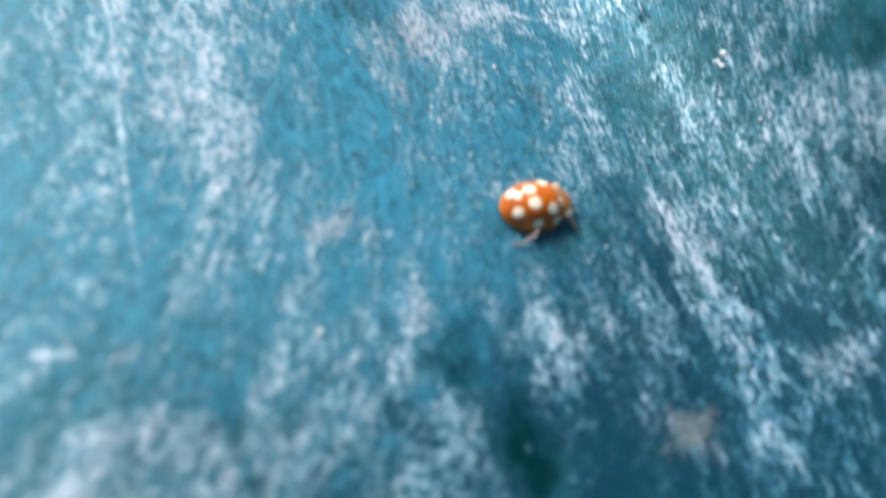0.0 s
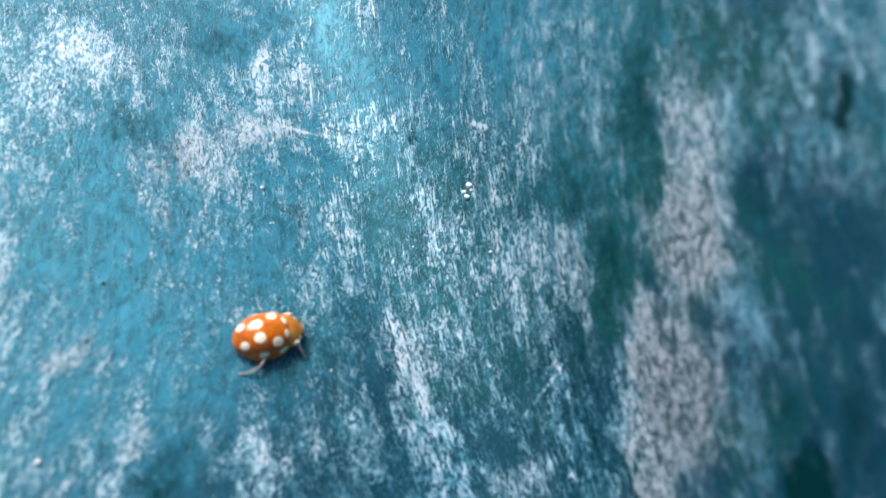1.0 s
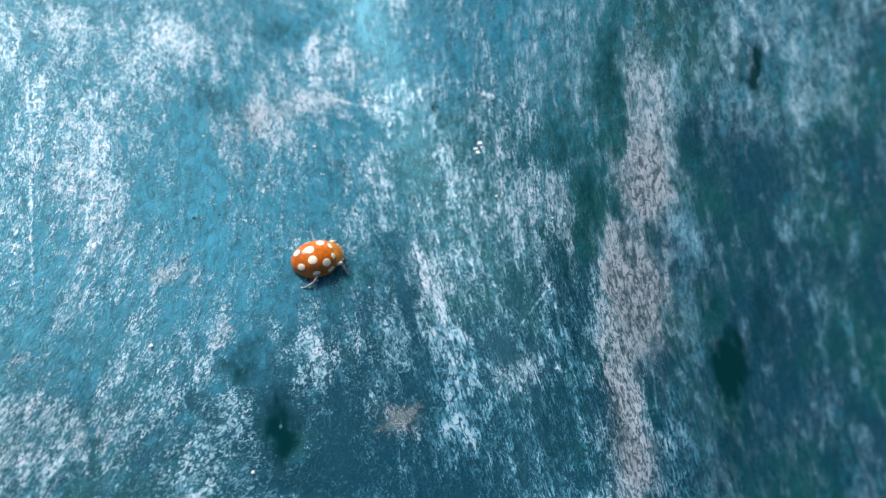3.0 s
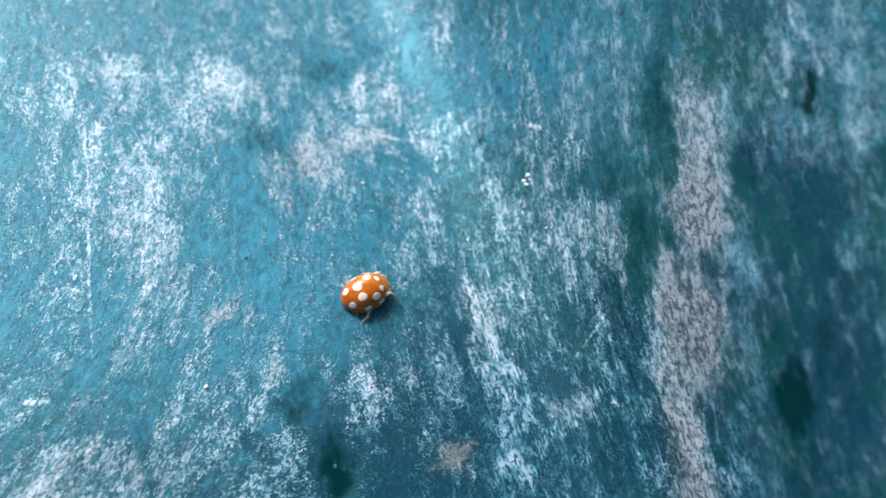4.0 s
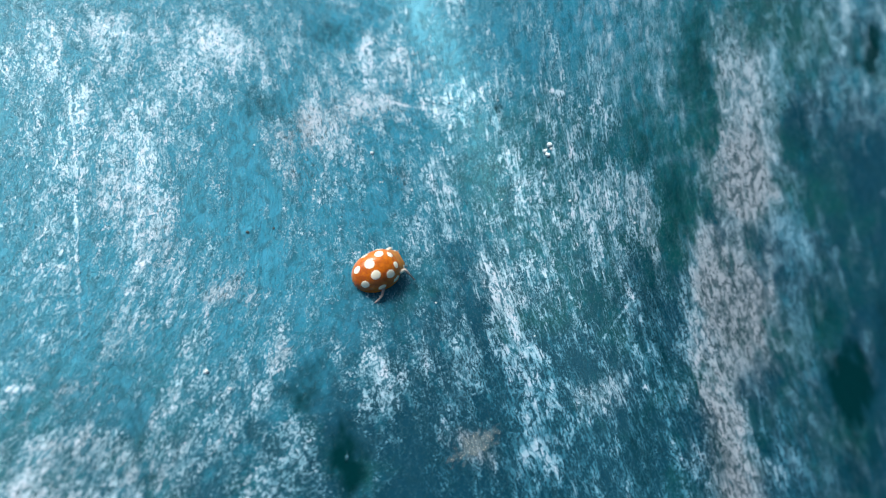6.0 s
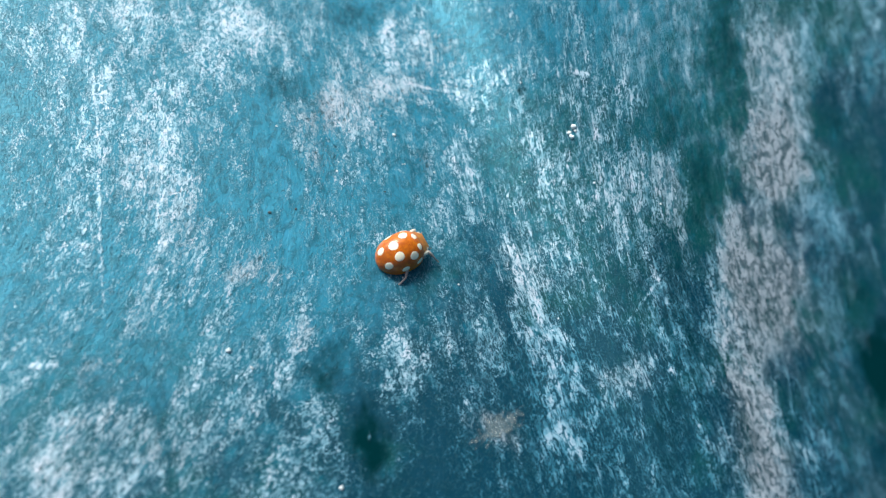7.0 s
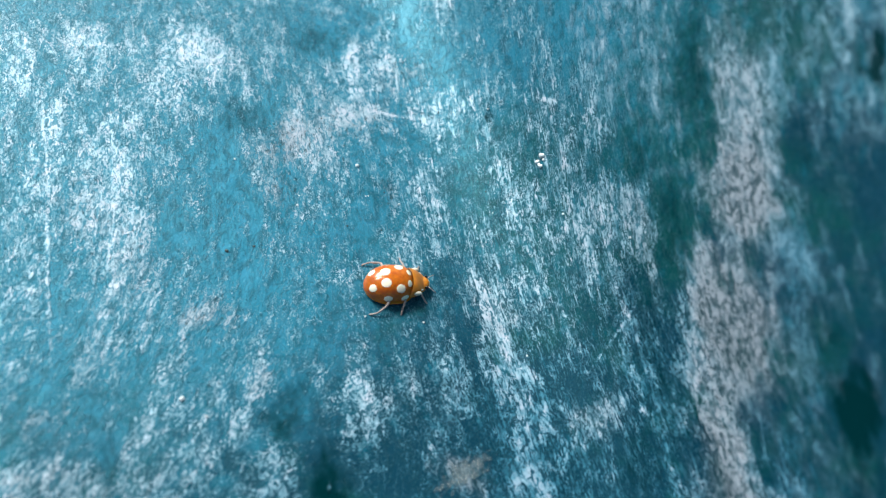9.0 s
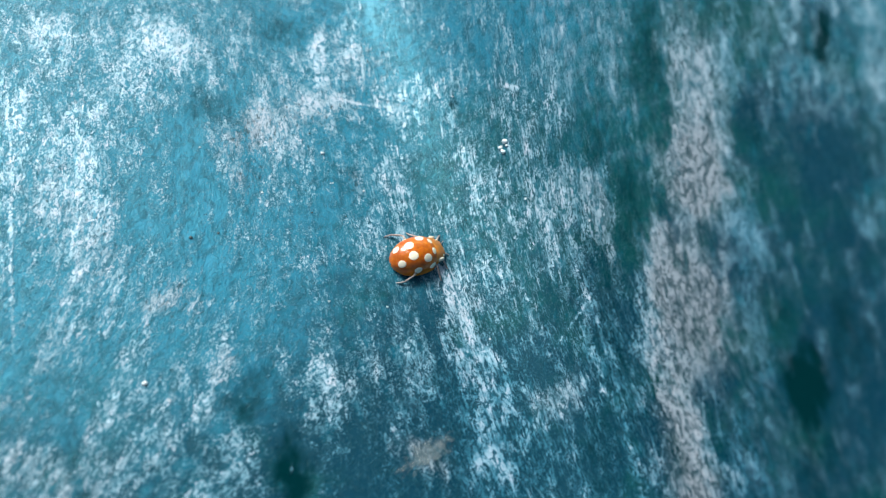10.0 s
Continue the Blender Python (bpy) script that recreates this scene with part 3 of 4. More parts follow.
blotch(wear, 38.4, -14.3, 2.9, 2.5, 15, 0.12)
blotch(wear, 30.7, -9.7, 1.3, 4.5, 12, 0.22)
blotch(wear, -13.5, 4.3, 2.2, 8.3, 17, 0.16)
blotch(wear, -20.1, 5.6, 2.6, 5.1, 19, 0.14)
blotch(wear, -10.5, 21.8, 3.1, 3.4, 18, 0.2)
blotch(wear, -6.5, 8.8, 2.4, 8.9, 14, -0.16)
blotch(dark, 5.5, -15.7, 0.9, 1.7, 12, 0.35)
blotch(dark, 1.2, -10.3, 1.3, 1.3, 8, 0.12)
blotch(dark, -6.3, 15.9, 1.5, 1.8, 18, 0.2)
blotch(dark, -1.8, 25.0, 1.8, 1.9, 15, 0.2)
blotch(wear, 48.9, 17.3, 2.3, 3.8, 11, 0.32)
blotch(wear, 51.8, 10.7, 2.1, 3.1, 6, 0.32)
blotch(wear, 52.6, 15.9, 1.4, 3.2, 5, 0.22)
blotch(wear, 48.3, 10.5, 1.5, 2.5, 11, 0.2)
blotch(wear, 50.2, 2.3, 1.8, 2.6, 11, 0.25)
blotch(sheen_tone, 49.8, 12.9, 4.9, 8.1, 6, 0.3)
# broad tints: green patches, some wear, sheen painted in paler upper left, deep blue right
blotch(green, 27.1, 17.6, 14.8, 12.6, 10, 0.36)
blotch(green, 8.5, 12.6, 7.0, 4.0, -0, 0.22)
blotch(green, -5.3, 22.6, 11.6, 4.9, 0, 0.15)
blotch(green, -10.9, -8.9, 5.7, 3.9, 0, 0.15)
blotch(green, 10.5, -8.2, 14.0, 7.9, -0, -0.15)
blotch(sheen_tone, -22.2, 9.8, 24.4, 22.6, 20, 0.95)
blotch(sheen_tone, 0.6, 27.1, 21.6, 16.0, 0, 0.5)
blotch(sheen_tone, 20.3, 23.4, 13.9, 5.8, -8, 0.3)
blotch(sheen_tone, -3.3, -2.8, 15.4, 13.7, 0, 0.15)
blotch(sheen_tone, 28.3, -16.1, 23.8, 14.3, 2, -0.6)
blotch(wear, -14.7, 10.2, 11.3, 12.6, 0, 0.14)
blotch(wear, 30.1, -15.3, 21.6, 10.2, 2, 0.07)
blotch(wear, 44.0, -7.8, 6.0, 15.3, 3, -0.05)
blotch(green, 20.5, -17.9, 11.2, 6.0, -0, -0.25)
blotch(sheen_tone, 46.1, -2.5, 10.5, 18.5, 4, -0.4)
scratch(-21.9, 13.0, -20.7, 8.8, 0.12, 0.35)
scratch(-18.9, 3.3, -14.8, -10.0, 0.12, 0.35)
scratch(28.3, -0.2, 24.8, -4.3, 0.10, 0.32)
scratch(18.6, -14.0, 19.8, -12.8, 0.2, 0.7)
scratch(21.2, 18.5, 23.3, 17.5, 0.15, 0.6)
scratch(4.1, 18.3, 9.6, 18.2, 0.12, 0.5)
scratch(-19.1, -13.9, -16.6, -13.3, 0.2, 0.5)
scratch(5.4, -14.8, 5.4, -16.1, 0.13, 1.2)
crease(-12.3, -11.2, -9.7, -15.3)
crease(-9.7, -15.3, -7.4, -20.5)


def build_panel():
    """A folded sheet 3 mm thick with a fine inner face, a back and a rim."""
    place, up = folded(gx, gy)
    relief = waves(gx, gy) + 0.05 * (fractal(across * 0.9, gb * 0.4, 81) - 0.5) + 0.03 * np.clip(wear, 0, 1) - 0.05 * np.clip(dark, 0, 1)
    top = (place + up * relief[:, None]) * MM
    under = top - up * 0.003
    index = np.arange(len(gx)).reshape(rows_count, columns)
    quads = np.stack([index[:-1, :-1], index[:-1, 1:], index[1:, 1:], index[1:, :-1]], -1).reshape(-1, 4)
    ring = np.concatenate([index[0, :-1], index[:-1, -1], index[-1, :0:-1], index[:0:-1, 0]])
    rim = under[ring]
    base = len(top)
    low = base + np.arange(len(ring))
    nxt = np.roll(np.arange(len(ring)), -1)
    skirt = np.stack([ring[nxt], ring, low, low[nxt]], 1)
    # back: a coarse copy of the same form
    pick_x, pick_y = np.unique(np.r_[0:columns:12, columns - 1]), np.unique(np.r_[0:rows_count:12, rows_count - 1])
    coarse = index[np.ix_(pick_y, pick_x)]
    back = under[coarse.ravel()]
    start = base + len(rim)
    bi = start + np.arange(coarse.size).reshape(coarse.shape)
    back_quads = np.stack([bi[:-1, :-1], bi[1:, :-1], bi[1:, 1:], bi[:-1, 1:]], -1).reshape(-1, 4)
    verts = np.concatenate([top, rim, back])
    faces = np.concatenate([quads, skirt, back_quads])
    mesh = bpy.data.meshes.new("painted_panel")
    mesh.vertices.add(len(verts))
    mesh.vertices.foreach_set("co", verts.astype(np.float32).ravel())
    mesh.loops.add(faces.size)
    mesh.loops.foreach_set("vertex_index", faces.astype(np.int32).ravel())
    mesh.polygons.add(len(faces))
    mesh.polygons.foreach_set("loop_start", np.arange(0, faces.size, 4, dtype=np.int32))
    mesh.polygons.foreach_set("loop_total", np.full(len(faces), 4, dtype=np.int32))
    mesh.update(calc_edges=True)
    mesh.validate()
    source = np.concatenate([np.arange(base), ring, coarse.ravel()])
    for key, values in (("wear", wear), ("dark", dark), ("rust", rust), ("sheen_tone", sheen_tone), ("green", green), ("brush", brush), ("rubbed", rubbed)):
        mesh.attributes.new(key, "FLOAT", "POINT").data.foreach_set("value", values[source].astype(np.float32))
    for key, u, v in (("flow", across, gb), ("flat", gx, gy)):
        data = np.stack([u[source], v[source], 0 * u[source]], 1).astype(np.float32)
        mesh.attributes.new(key, "FLOAT_VECTOR", "POINT").data.foreach_set("vector", data.ravel())
    mesh.polygons.foreach_set("use_smooth", np.arange(len(faces)) < len(quads))
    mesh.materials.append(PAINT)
    panel = new("painted_panel", mesh)
    return tagged(panel, "teal-blue painted sheet folded up into a wall, weathered, with pale scuffs and dark stains", "panel", kind="structure")


panel = build_panel()


def resting(x, y, turn=0.0, lift=0.0):
    """A pose on the panel, upright to its face, turned about that; x and y on the sheet laid flat, in millimetres."""
    place, up = folded(np.float64(x), np.float64(y))
    place, up = Vector(place), Vector(up)
    place += up * (float(waves(np.float64(x), np.float64(y))) + lift)
    ahead = Vector((math.cos(radians(turn)), math.sin(radians(turn)), 0.0))
    side = up.cross(ahead).normalized()
    return Matrix.Translation(place * MM) @ Matrix((side.cross(up), side, up)).transposed().to_4x4()


# ---- ground that the panel lies on ----
bm = bmesh.new()
bmesh.ops.create_grid(bm, x_segments=24, y_segments=24, size=60.0)
for v in bm.verts:
    v.co.z = -0.004
mesh = bpy.data.meshes.new("ground")
bm.to_mesh(mesh)
bm.free()
mesh.materials.append(PAVING)
tagged(new("ground", mesh), "plain grey paving under the painted panel", "ground", kind="structure")


# ---- the beetle ----
BODY = 1.07 * MM


def part(name, bm, material, parent, label=""):
    """Links a bmesh, in millimetres, as one mesh under a thing or a part."""
    mesh = bpy.data.meshes.new(name)
    bmesh.ops.scale(bm, vec=(BODY, BODY, BODY), verts=bm.verts)
    bmesh.ops.recalc_face_normals(bm, faces=bm.faces)
    bm.to_mesh(mesh)
    bm.free()
    for p in mesh.polygons:
        p.use_smooth = True
    mesh.materials.append(material)
    ob = new(name, mesh)
    ob.parent = parent
    if label:
        ob["label"] = label
    return ob


CASE_FRONT, CASE_BACK, CASE_WIDE, CASE_HIGH, CASE_BASE = 1.45, -2.46, 1.50, 1.42, 0.32


def case_point(x, phi):
    """A point of the wing cases: x along the body, phi from the seam (0) out to the margin (90), in degrees."""
    middle = -0.45
    u = (x - middle) / ((CASE_FRONT - middle) if x > middle else (middle - CASE_BACK))
    u = min(abs(u), 0.9999)
    power = 2.9 if x > middle else 2.05
    wide = CASE_WIDE * (1 - u ** power) ** 0.5
    high = CASE_HIGH * (1 - u ** (power + 0.25)) ** 0.55
    a = radians(min(phi, 90.0))
    y = wide * math.sin(a) ** 0.96
    z = CASE_BASE + high * math.cos(a) ** 0.85 if phi < 90 else CASE_BASE
    z -= 0.006 * math.exp(-(y / 0.03) ** 2)
    if phi > 90:  # the flat turned-out margin, curling in below
        k = (phi - 90) / 20.0
        y += wide * 0.045 * math.sin(min(k, 1.0) * math.pi)
        z -= 0.16 * k
        y -= 0.10 * max(k - 0.6, 0.0)
    return Vector((x, y, z))


def case_normal(x, phi):
    a = case_point(x + 0.02, phi) - case_point(x - 0.02, phi)
    b = case_point(x, phi + 1.0) - case_point(x, phi - 1.0)
    up = a.cross(b).normalized()
    return up if up.z > 0 or up.y > 0.2 else -up


def sheet(bm, grid):
    verts = [[bm.verts.new(p) for p in line] for line in grid]
    for a, b in zip(verts, verts[1:]):
        for k in range(len(a) - 1):
            bm.faces.new((a[k], a[k + 1], b[k + 1], b[k]))
    return verts


def wing_case(side, beetle):
    bm = bmesh.new()
    xs = [CASE_BACK + 0.004 + (CASE_FRONT - CASE_BACK - 0.008) * (0.5 - 0.5 * math.cos(math.pi * k / 44)) for k in range(45)]
    phis = [0.0, 1.2, 3, 6, 10, 15, 21, 28, 36, 44, 52, 60, 68, 75, 81, 86, 90, 94, 99, 104, 108, 110]
    grid = []
    for x in xs:
        line = [case_point(x, f) for f in phis]
        grid.append([Vector((p.x, side * max(p.y, 0.0008), p.z)) for p in line])
    sheet(bm, grid)
    case = part("wing_case", bm, SHELL, beetle, "glossy orange-brown wing case")
    rims = [max(0.0, min(1.0, (f - 74.0) / 24.0)) for _ in xs for f in phis]
    case.data.attributes.new("rim", "FLOAT", "POINT").data.foreach_set("value", rims)

    def spot(x, phi, r, stretch=1.0):
        spot_bm = bmesh.new()
        centre, up = case_point(x, phi), case_normal(x, phi)
        t1 = Vector((1, 0, 0)) - up * up.x
        t1.normalize()
        t2 = up.cross(t1)
        middle_y = math.sin(radians(phi))
        rings = []
        for ring_r in (0.35, 0.7, 0.92, 1.0):
            ring = []
            for k in range(24):
                a = 2 * math.pi * k / 24
                wobble = 1 + 0.03 * math.sin(2 * a + x * 5) + 0.03 * math.sin(3 * a + phi)
                target = centre + (t1 * math.cos(a) * stretch + t2 * math.sin(a)) * r * ring_r * wobble
                # slide the target onto the case
                px, pf = max(CASE_BACK + 0.03, min(CASE_FRONT - 0.03, target.x)), phi
                for _ in range(12):
                    q = case_point(px, pf)
                    d = (case_point(px, pf + 0.5) - case_point(px, pf - 0.5))
                    pf += max(-6, min(6, (target - q).dot(d) / max(d.length_squared, 1e-9)))
                    pf = max(2.0, min(96.0, pf))
                q = case_point(px, pf)
                lift = 0.014 if ring_r < 0.95 else 0.002
                ring.append(spot_bm.verts.new(((q + case_normal(px, pf) * lift).x, side * (q + case_normal(px, pf) * lift).y, (q + case_normal(px, pf) * lift).z)))
            rings.append(ring)
        hub_point = centre + up * 0.014
        hub = spot_bm.verts.new((hub_point.x, side * hub_point.y, hub_point.z))
        for k in range(24):
            j = (k + 1) % 24
            spot_bm.faces.new((hub, rings[0][k], rings[0][j]))
            for a, b in zip(rings, rings[1:]):
                spot_bm.faces.new((a[k], b[k], b[j], a[j]))
        part("spot", spot_bm, CREAM, case, "round cream spot")

    spot(0.84, 21, 0.26, 0.9)
    spot(0.12, 37, 0.34)
    spot(0.48, 73, 0.28, 1.1)
    spot(-0.95, 18, 0.37)
    spot(-0.80, 72, 0.31)
    spot(-1.90, 38, 0.30, 1.1)
    return case


def ball(bm, centre, radii, rings=10, segments=16):
    made = bmesh.ops.create_uvsphere(bm, u_segments=segments, v_segments=rings, radius=1.0)["verts"]
    for v in made:
        v.co = Vector((v.co.x * radii[0] + centre[0], v.co.y * radii[1] + centre[1], v.co.z * radii[2] + centre[2]))
    return made


def tube(bm, points, radii, segments=8):
    """A tapered limb along points."""
    loops = []
    for k, p in enumerate(points):
        d = (points[min(k + 1, len(points) - 1)] - points[max(k - 1, 0)]).normalized()
        s = d.cross(Vector((0, 0, 1)) if abs(d.z) < 0.95 else Vector((1, 0, 0))).normalized()
        u = s.cross(d)
        loops.append([bm.verts.new(p + (s * math.cos(2 * math.pi * j / segments) + u * math.sin(2 * math.pi * j / segments)) * radii[k]) for j in range(segments)])
    for a, b in zip(loops, loops[1:]):
        for j in range(segments):
            i = (j + 1) % segments
            bm.faces.new((a[j], a[i], b[i], b[j]))
    bm.faces.new(loops[0])
    bm.faces.new(loops[-1])


def build_leg(beetle, hip, knee, ankle, toe):
    """A leg with its origin at the hip; the other joints are given from the hip, in millimetres."""
    leg = new("leg")
    leg.empty_display_size = 0.0005
    leg.parent = beetle
    leg.matrix_basis = pose(hip[0] * BODY, hip[1] * BODY, hip[2] * BODY)
    o, k, a, t = Vector((0, 0, 0)), Vector(knee), Vector(ankle), Vector(toe)
    bm = bmesh.new()
    tube(bm, [o, o.lerp(k, 0.3), o.lerp(k, 0.7), k], [0.09, 0.13, 0.11, 0.08])
    part("thigh", bm, LEG, leg)
    bm = bmesh.new()
    tube(bm, [k.lerp(o, 0.05), k.lerp(a, 0.15), k.lerp(a, 0.6), a], [0.075, 0.075, 0.075, 0.06])
    part("shin", bm, LEG, leg)
    bm = bmesh.new()
    m = a.lerp(t, 0.5)
    tube(bm, [a.lerp(k, 0.05), a.lerp(m, 0.5), m, m.lerp(t, 0.55), t], [0.055, 0.075, 0.05, 0.06, 0.03])
    part("foot", bm, LEG, leg)
    return leg


def build_beetle():
    beetle = new("ladybird")
    beetle.empty_display_size = 0.002
    for side in (1, -1):
        wing_case(side, beetle)
    # body under the cases
    bm = bmesh.new()
    ball(bm, (-0.5, 0, 0.32), (1.95, CASE_WIDE * 0.90, 0.34), 12, 24)
    part("abdomen", bm, UNDER, beetle, "dark flattened underside")
    # neck shield
    bm = bmesh.new()
    grid = []
    for k in range(13):
        s = k / 12
        x = 1.15 + 0.88 * s
        wide = 1.26 * (1 - 0.50 * s ** 1.5) * (0.93 + 0.07 * math.sin(math.pi * s))
        high = 0.84 - 0.50 * s ** 1.5
        grid.append([Vector((x - 0.28 * abs(math.sin(a)) ** 2 * (1 - s) + 0.10 * abs(math.sin(a)) ** 3 * s, wide * math.sin(a), 0.56 - 0.06 * s + high * max(math.cos(a), 0.0) ** 0.8))
                     for a in [math.pi * (j / 20 - 0.5) for j in range(21)]])
    sheet(bm, grid)
    front = [Vector((p.x + 0.02, p.y * 0.8, p.z * 0.72 + 0.10)) for p in grid[-1]]
    sheet(bm, [grid[-1], front])
    shield = part("neck_shield", bm, AMBER, beetle, "translucent amber neck shield with whitish margins")
    for side in (1, -1):
        for x, y, z, rx, ry, rz in ((1.42, 1.02, 0.80, 0.38, 0.17, 0.18), (1.78, 0.70, 0.74, 0.17, 0.12, 0.12)):
            bm = bmesh.new()
            ball(bm, (x, side * y * 1.26 / 1.32, z), (rx, ry, rz), 8, 14)
            part("pale_margin", bm, WHITE, shield, "whitish margin spot")
    # head
    bm = bmesh.new()
    ball(bm, (2.10, 0, 0.58), (0.40, 0.50, 0.27), 10, 18)
    head = part("head", bm, AMBER, beetle, "small amber head")
    bm = bmesh.new()
    ball(bm, (2.40, 0, 0.52), (0.16, 0.30, 0.17), 8, 14)
    part("mouth", bm, WHITE, head, "pale mouth parts")
    for side in (1, -1):
        bm = bmesh.new()
        ball(bm, (2.26, side * 0.45, 0.66), (0.16, 0.14, 0.15), 8, 12)
        part("eye", bm, BLACK, head, "glossy black eye")
        bm = bmesh.new()
        tube(bm, [Vector((2.36, side * 0.30, 0.58)), Vector((2.60, side * 0.52, 0.55)), Vector((2.82, side * 0.66, 0.44)), Vector((2.95, side * 0.72, 0.38))], [0.035, 0.03, 0.035, 0.05], 6)
        part("feeler", bm, LEG, head)
    legs = []
    for side in (1, -1):
        # hind, middle, front
        legs.append((build_leg(beetle, (-0.42, side * 0.95, 0.46), (-0.55, side * 0.95, 0.18), (-1.30, side * 1.28, -0.22), (-1.90, side * 1.22, -0.42)), "hind", side))
        legs.append((build_leg(beetle, (0.58, side * 1.00, 0.46), (0.02, side * 0.95, 0.16), (-0.16, side * 1.55, -0.24), (-0.22, side * 1.90, -0.42)), "middle", side))
        legs.append((build_leg(beetle, (1.35, side * 0.70, 0.46), (0.35, side * 0.62, 0.14), (0.62, side * 1.05, -0.24), (0.80, side * 1.28, -0.42)), "front", side))
    tagged(beetle, "orange ladybird with cream spots and pale brown legs", "ladybird")
    return beetle, legs, head, shield


beetle, legs, head, shield = build_beetle()


# ---- grit and stains lying on the panel ----
def lump(radius, flat, seed):
    """A rough crumb."""
    bm = bmesh.new()
    bmesh.ops.create_icosphere(bm, subdivisions=2, radius=1.0)
    for v in bm.verts:
        f = 0.75 + 0.5 * (noise.noise(v.co * 1.3 + Vector((seed * 7.1, seed * 3.3, 0))) + 0.5)
        v.co = Vector((v.co.x * radius * f, v.co.y * radius * f * 0.85, v.co.z * radius * f * flat))
    return bm


def grain(x, y, radius, material, seed, label, turn=0.0):
    bm = lump(radius, 0.6, seed)
    mesh = bpy.data.meshes.new("grit")
    bmesh.ops.scale(bm, vec=(MM, MM, MM), verts=bm.verts)
    bm.to_mesh(mesh)
    bm.free()
    for p in mesh.polygons:
        p.use_smooth = True
    mesh.materials.append(material)
    ob = new("grit", mesh)
    ob.matrix_world = resting(x, y, turn, radius * 0.35)
    return tagged(ob, label, "grit", "grains of grit on the panel")


def crumb():
    ob = new("crumb")
    ob.empty_display_size = 0.0005
    ob.matrix_world = resting(20.69, 13.08)
    for dx, dy, r, s in ((0.1, 0.42, 0.24, 1), (-0.22, -0.1, 0.20, 2), (0.08, -0.42, 0.23, 3), (0.3, 0.1, 0.13, 4)):
        bm = lump(r, 0.7, s)
        for v in bm.verts:
            v.co += Vector((dx, dy, r * 0.4))
        part("flake", bm, GRIT, ob)
    return tagged(ob, "broken whitish crumb of debris stuck to the paint", "crumb")


crumb()
grain(4.27, 12.05, 0.17, GRIT, 5, "small pale grain of grit")
grain(-5.75, -10.49, 0.20, GRIT, 6, "small bright white grain of grit")
grain(3.88, -19.38, 0.17, GRIT, 8, "small pale grain of grit")
grain(-4.94, 1.85, 0.15, DARK_GRIT, 7, "small dark grain of grit")
grain(-3.83, -11.55, 0.12, GRIT, 9, "small pale grain of grit")
grain(-0.16, 7.08, 0.10, GRIT, 10, "small pale grain of grit")
grain(28.85, 5.25, 0.10, GRIT, 12, "small pale grain of grit")


def scattered_grit():
    """Fine grains around the beetle's path."""
    dice = random.Random(5)
    for k in range(26):
        x, y = dice.gauss(6.5, 8.0), dice.gauss(9.5, 6.0)
        pale = dice.random() < 0.6
        grain(x, y, dice.uniform(0.06, 0.11), GRIT if pale else DARK_GRIT, 20 + k,
              "tiny pale grain of grit" if pale else "tiny dark grain of grit", dice.uniform(0, 360))


scattered_grit()


def smear():
    """A thin dried film, ragged at its edge."""
    bm = bmesh.new()
    rings, rims = [], {}
    for k, r in enumerate((0.0, 0.35, 0.7, 0.92, 1.0)):
        ring = []
        for j in range(48):
            a = 2 * math.pi * j / 48
            rough = 0.9 + 0.55 * noise.noise(Vector((math.cos(a) * 1.8, math.sin(a) * 1.8, 4.0))) + 0.5 * noise.noise(Vector((math.cos(a) * 7, math.sin(a) * 7, 1.0)))
            u, v = 2.9 * r * rough * math.cos(a), 1.25 * r * rough * math.sin(a)
            t = radians(42)
            x, y = 14.80 + u * math.cos(t) - v * math.sin(t), -13.45 + u * math.sin(t) + v * math.cos(t)
            ring.append(bm.verts.new((x - 14.80, y + 13.45, 0.05 if r < 0.95 else 0.0)))
            rims[ring[-1]] = r
        rings.append(ring)
    for a, b in zip(rings, rings[1:]):
        for j in range(48):
            i = (j + 1) % 48
            if a is rings[0]:
                continue
            bm.faces.new((a[j], a[i], b[i], b[j]))
    bm.faces.new(rings[1])
    for v in rings[0]:
        bm.verts.remove(v)
    bm.verts.index_update()
    rim = [rims[v] for v in bm.verts]
    mesh = bpy.data.meshes.new("dried_smear")
    bmesh.ops.scale(bm, vec=(MM, MM, MM), verts=bm.verts)
    bmesh.ops.recalc_face_normals(bm, faces=bm.faces)
    bm.to_mesh(mesh)
    bm.free()
    mesh.attributes.new("rim", "FLOAT", "POINT").data.foreach_set("value", rim)
    mesh.materials.append(SMEAR)
    ob = new("dried_smear", mesh)
    ob.matrix_world = resting(14.80, -13.45)
    return tagged(ob, "thin greyish-brown dried smear on the paint", "smear")


smear()


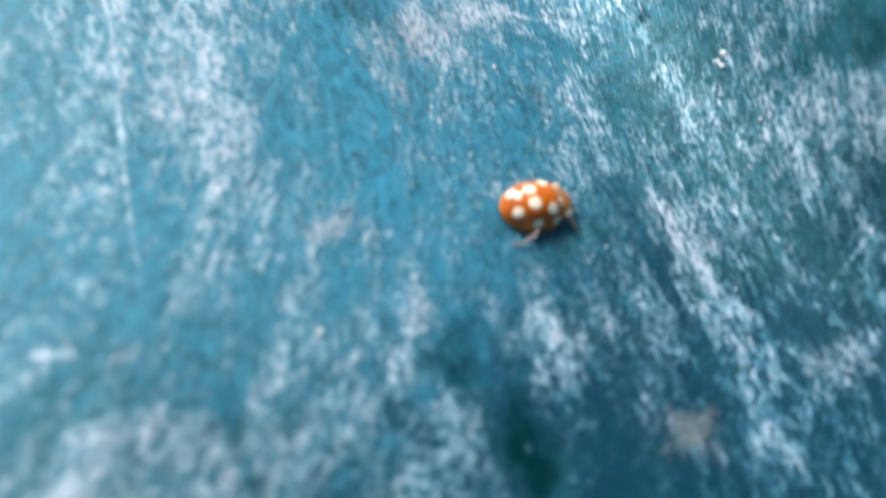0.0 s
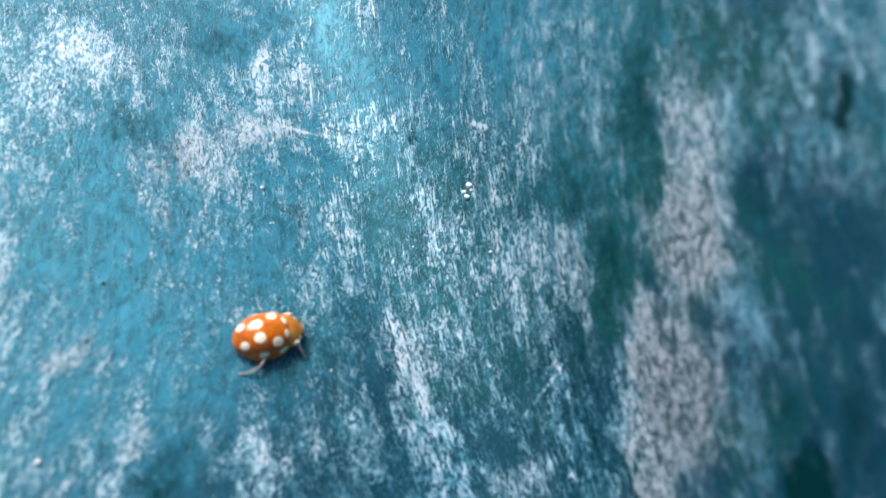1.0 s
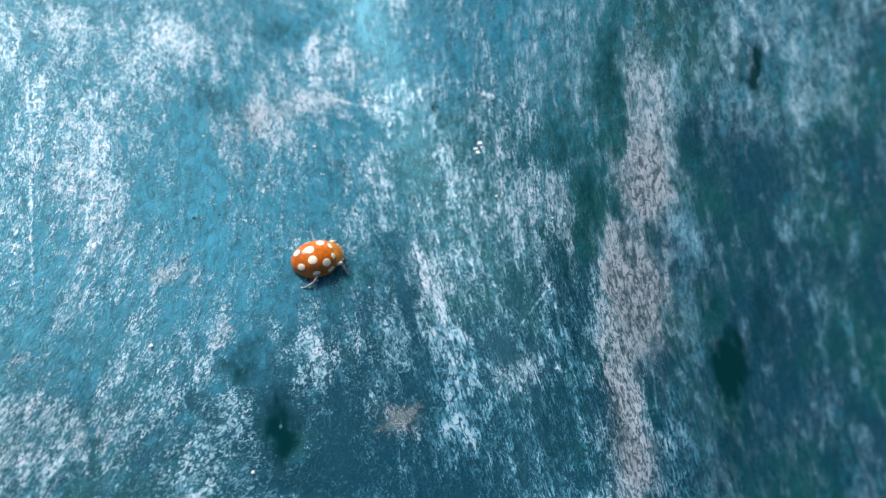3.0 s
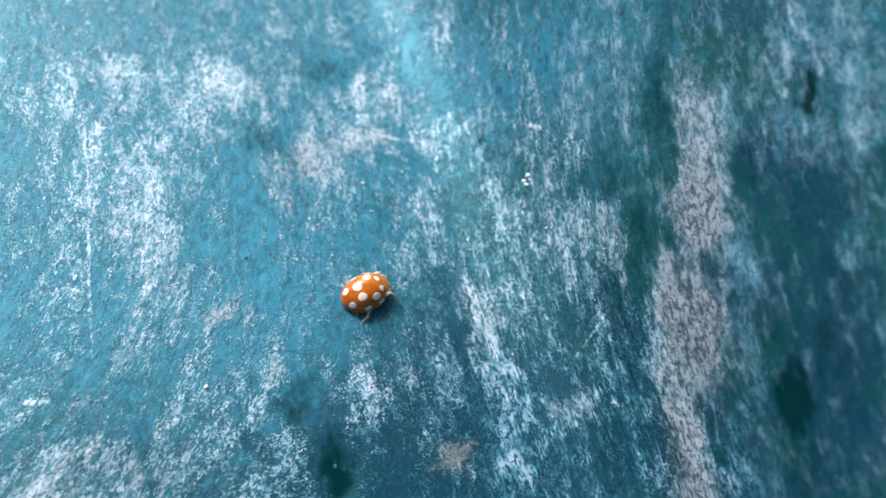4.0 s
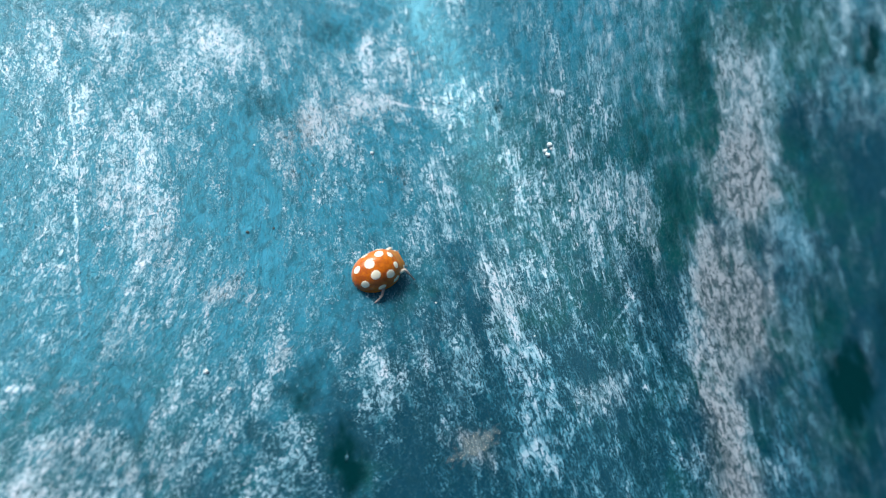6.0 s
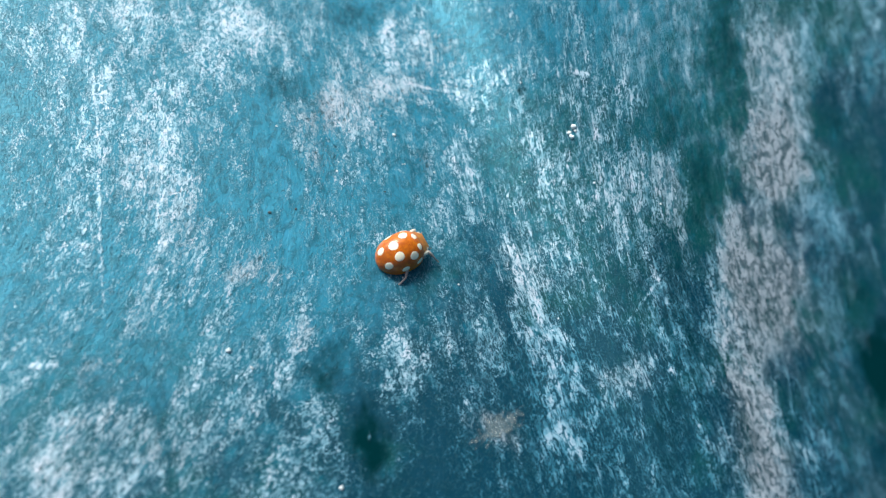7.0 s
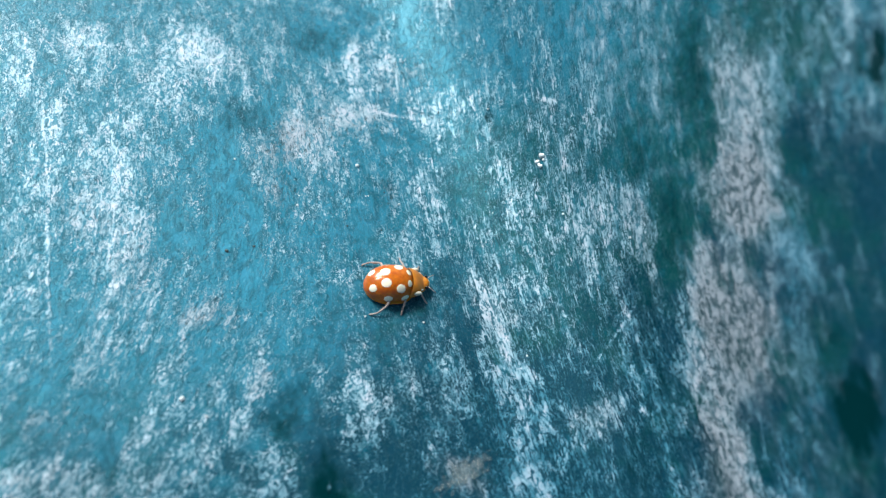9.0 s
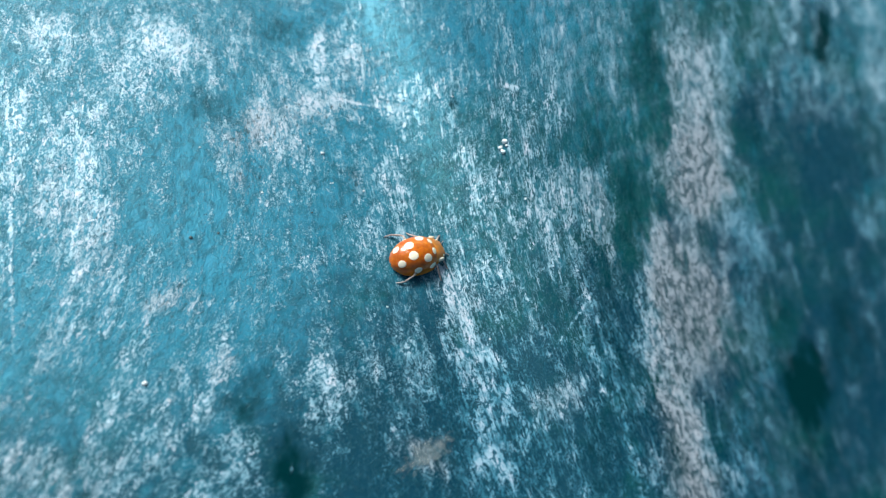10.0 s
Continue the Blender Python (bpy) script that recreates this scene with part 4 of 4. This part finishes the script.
def motions():
    """The beetle waits, turns a little, then walks off with its legs swinging."""
    track = [(0.0, 6.66, 0.05, 21), (1.0, 6.57, -0.13, 23), (2.5, 6.55, -0.15, 24), (2.9, 6.44, -0.09, 25), (3.6, 6.20, 0.20, 33), (4.0, 6.19, 0.26, 35),
             (5.0, 6.20, 0.29, 37), (7.0, 6.37, 0.18, 37), (7.5, 6.52, 0.18, 33), (8.0, 6.94, 0.14, 19), (8.3, 7.08, 0.39, 16), (8.6, 7.71, 0.78, 15),
             (8.9, 8.30, 0.92, 13), (9.0, 8.60, 0.90, 11), (9.3, 10.48, 1.41, 12), (9.5, 11.10, 1.67, 12), (9.7, 11.85, 2.76, 21), (10.0, 13.38, 3.07, 27)]
    lean = ((0.0, 3.0, 0.0), (2.6, 3.0, 0.0), (3.8, 10.0, 8.0), (7.2, 10.0, 8.0), (8.0, 0.0, 0.0), (10.0, 0.0, 0.0))

    def leaning(t):
        """How far it leans to its right side and raises its front, and the lift that keeps it off the panel."""
        at = [np.interp(t, [row[0] for row in lean], [row[k] for row in lean]) for k in (1, 2)]
        return float(at[0]), float(at[1]), float(0.02 * at[0] + 0.012 * at[1])
    rows = []
    for t, x, y, turn in track:
        roll, rise, lift = leaning(t)
        rows.append((t, resting(x, y, turn, lift) @ pose(0, 0, 0, roll, -rise, 0)))
    walk(beetle, rows)
    # the head is drawn in under its shield while it waits
    drawn = ((0.0, 0.35), (2.5, 0.35), (3.8, 1.0), (7.2, 1.0), (8.0, 0.0), (9.6, 0.0), (10.0, 0.5))
    walk(head, [(t, pose(-1.05 * k * MM, 0, -0.06 * k * MM, 0, 8 * k, 0)) for t, k in drawn])
    walk(shield, [(t, pose(-0.42 * k * MM, 0, 0.04 * k * MM, 0, 7 * k, 0)) for t, k in drawn])
    # legs: drawn in while it waits; then three and three by turns
    for leg, which, side in legs:
        hip = leg.matrix_basis.translation.copy()
        rest = {"hind": -12.0, "middle": 48.0 if side < 0 else -48.0, "front": -10.0 if side < 0 else -60.0}[which]
        tuck = {"hind": -0.22, "middle": 0.95, "front": 0.1}[which] + (1.3 if side > 0 else 0.0)
        shift = {"hind": 0.0 if side < 0 else 0.65, "middle": 0.0, "front": 0.0 if side < 0 else -0.7}[which]
        held = {"hind": 0.12, "middle": 0.48, "front": 0.4}[which]
        beat = 0.0 if (which == "middle") == (side > 0) else math.pi
        rows = [(0.0, -side * rest, tuck, shift), (7.2, -side * rest, tuck, shift)]
        t = 7.6
        while t < 10.01:
            swing = 20.0 * math.sin(2 * math.pi * (t - 7.6) / 0.55 + beat)
            ease = min(1.0, max(0.0, (t - 7.4) / 0.6))
            rows.append((round(t, 2), side * (-rest * (1 - ease) + swing * ease), tuck * (1 - ease) + held * ease, shift * (1 - ease)))
            t += 0.1
        rows[-1] = (10.0, *rows[-1][1:])
        walk(leg, [(t, Matrix.Translation(hip + Vector((ahead * MM, -side * inward * MM, 0))) @ pose(0, 0, 0, 0, 0, a)) for t, a, inward, ahead in rows])


motions()
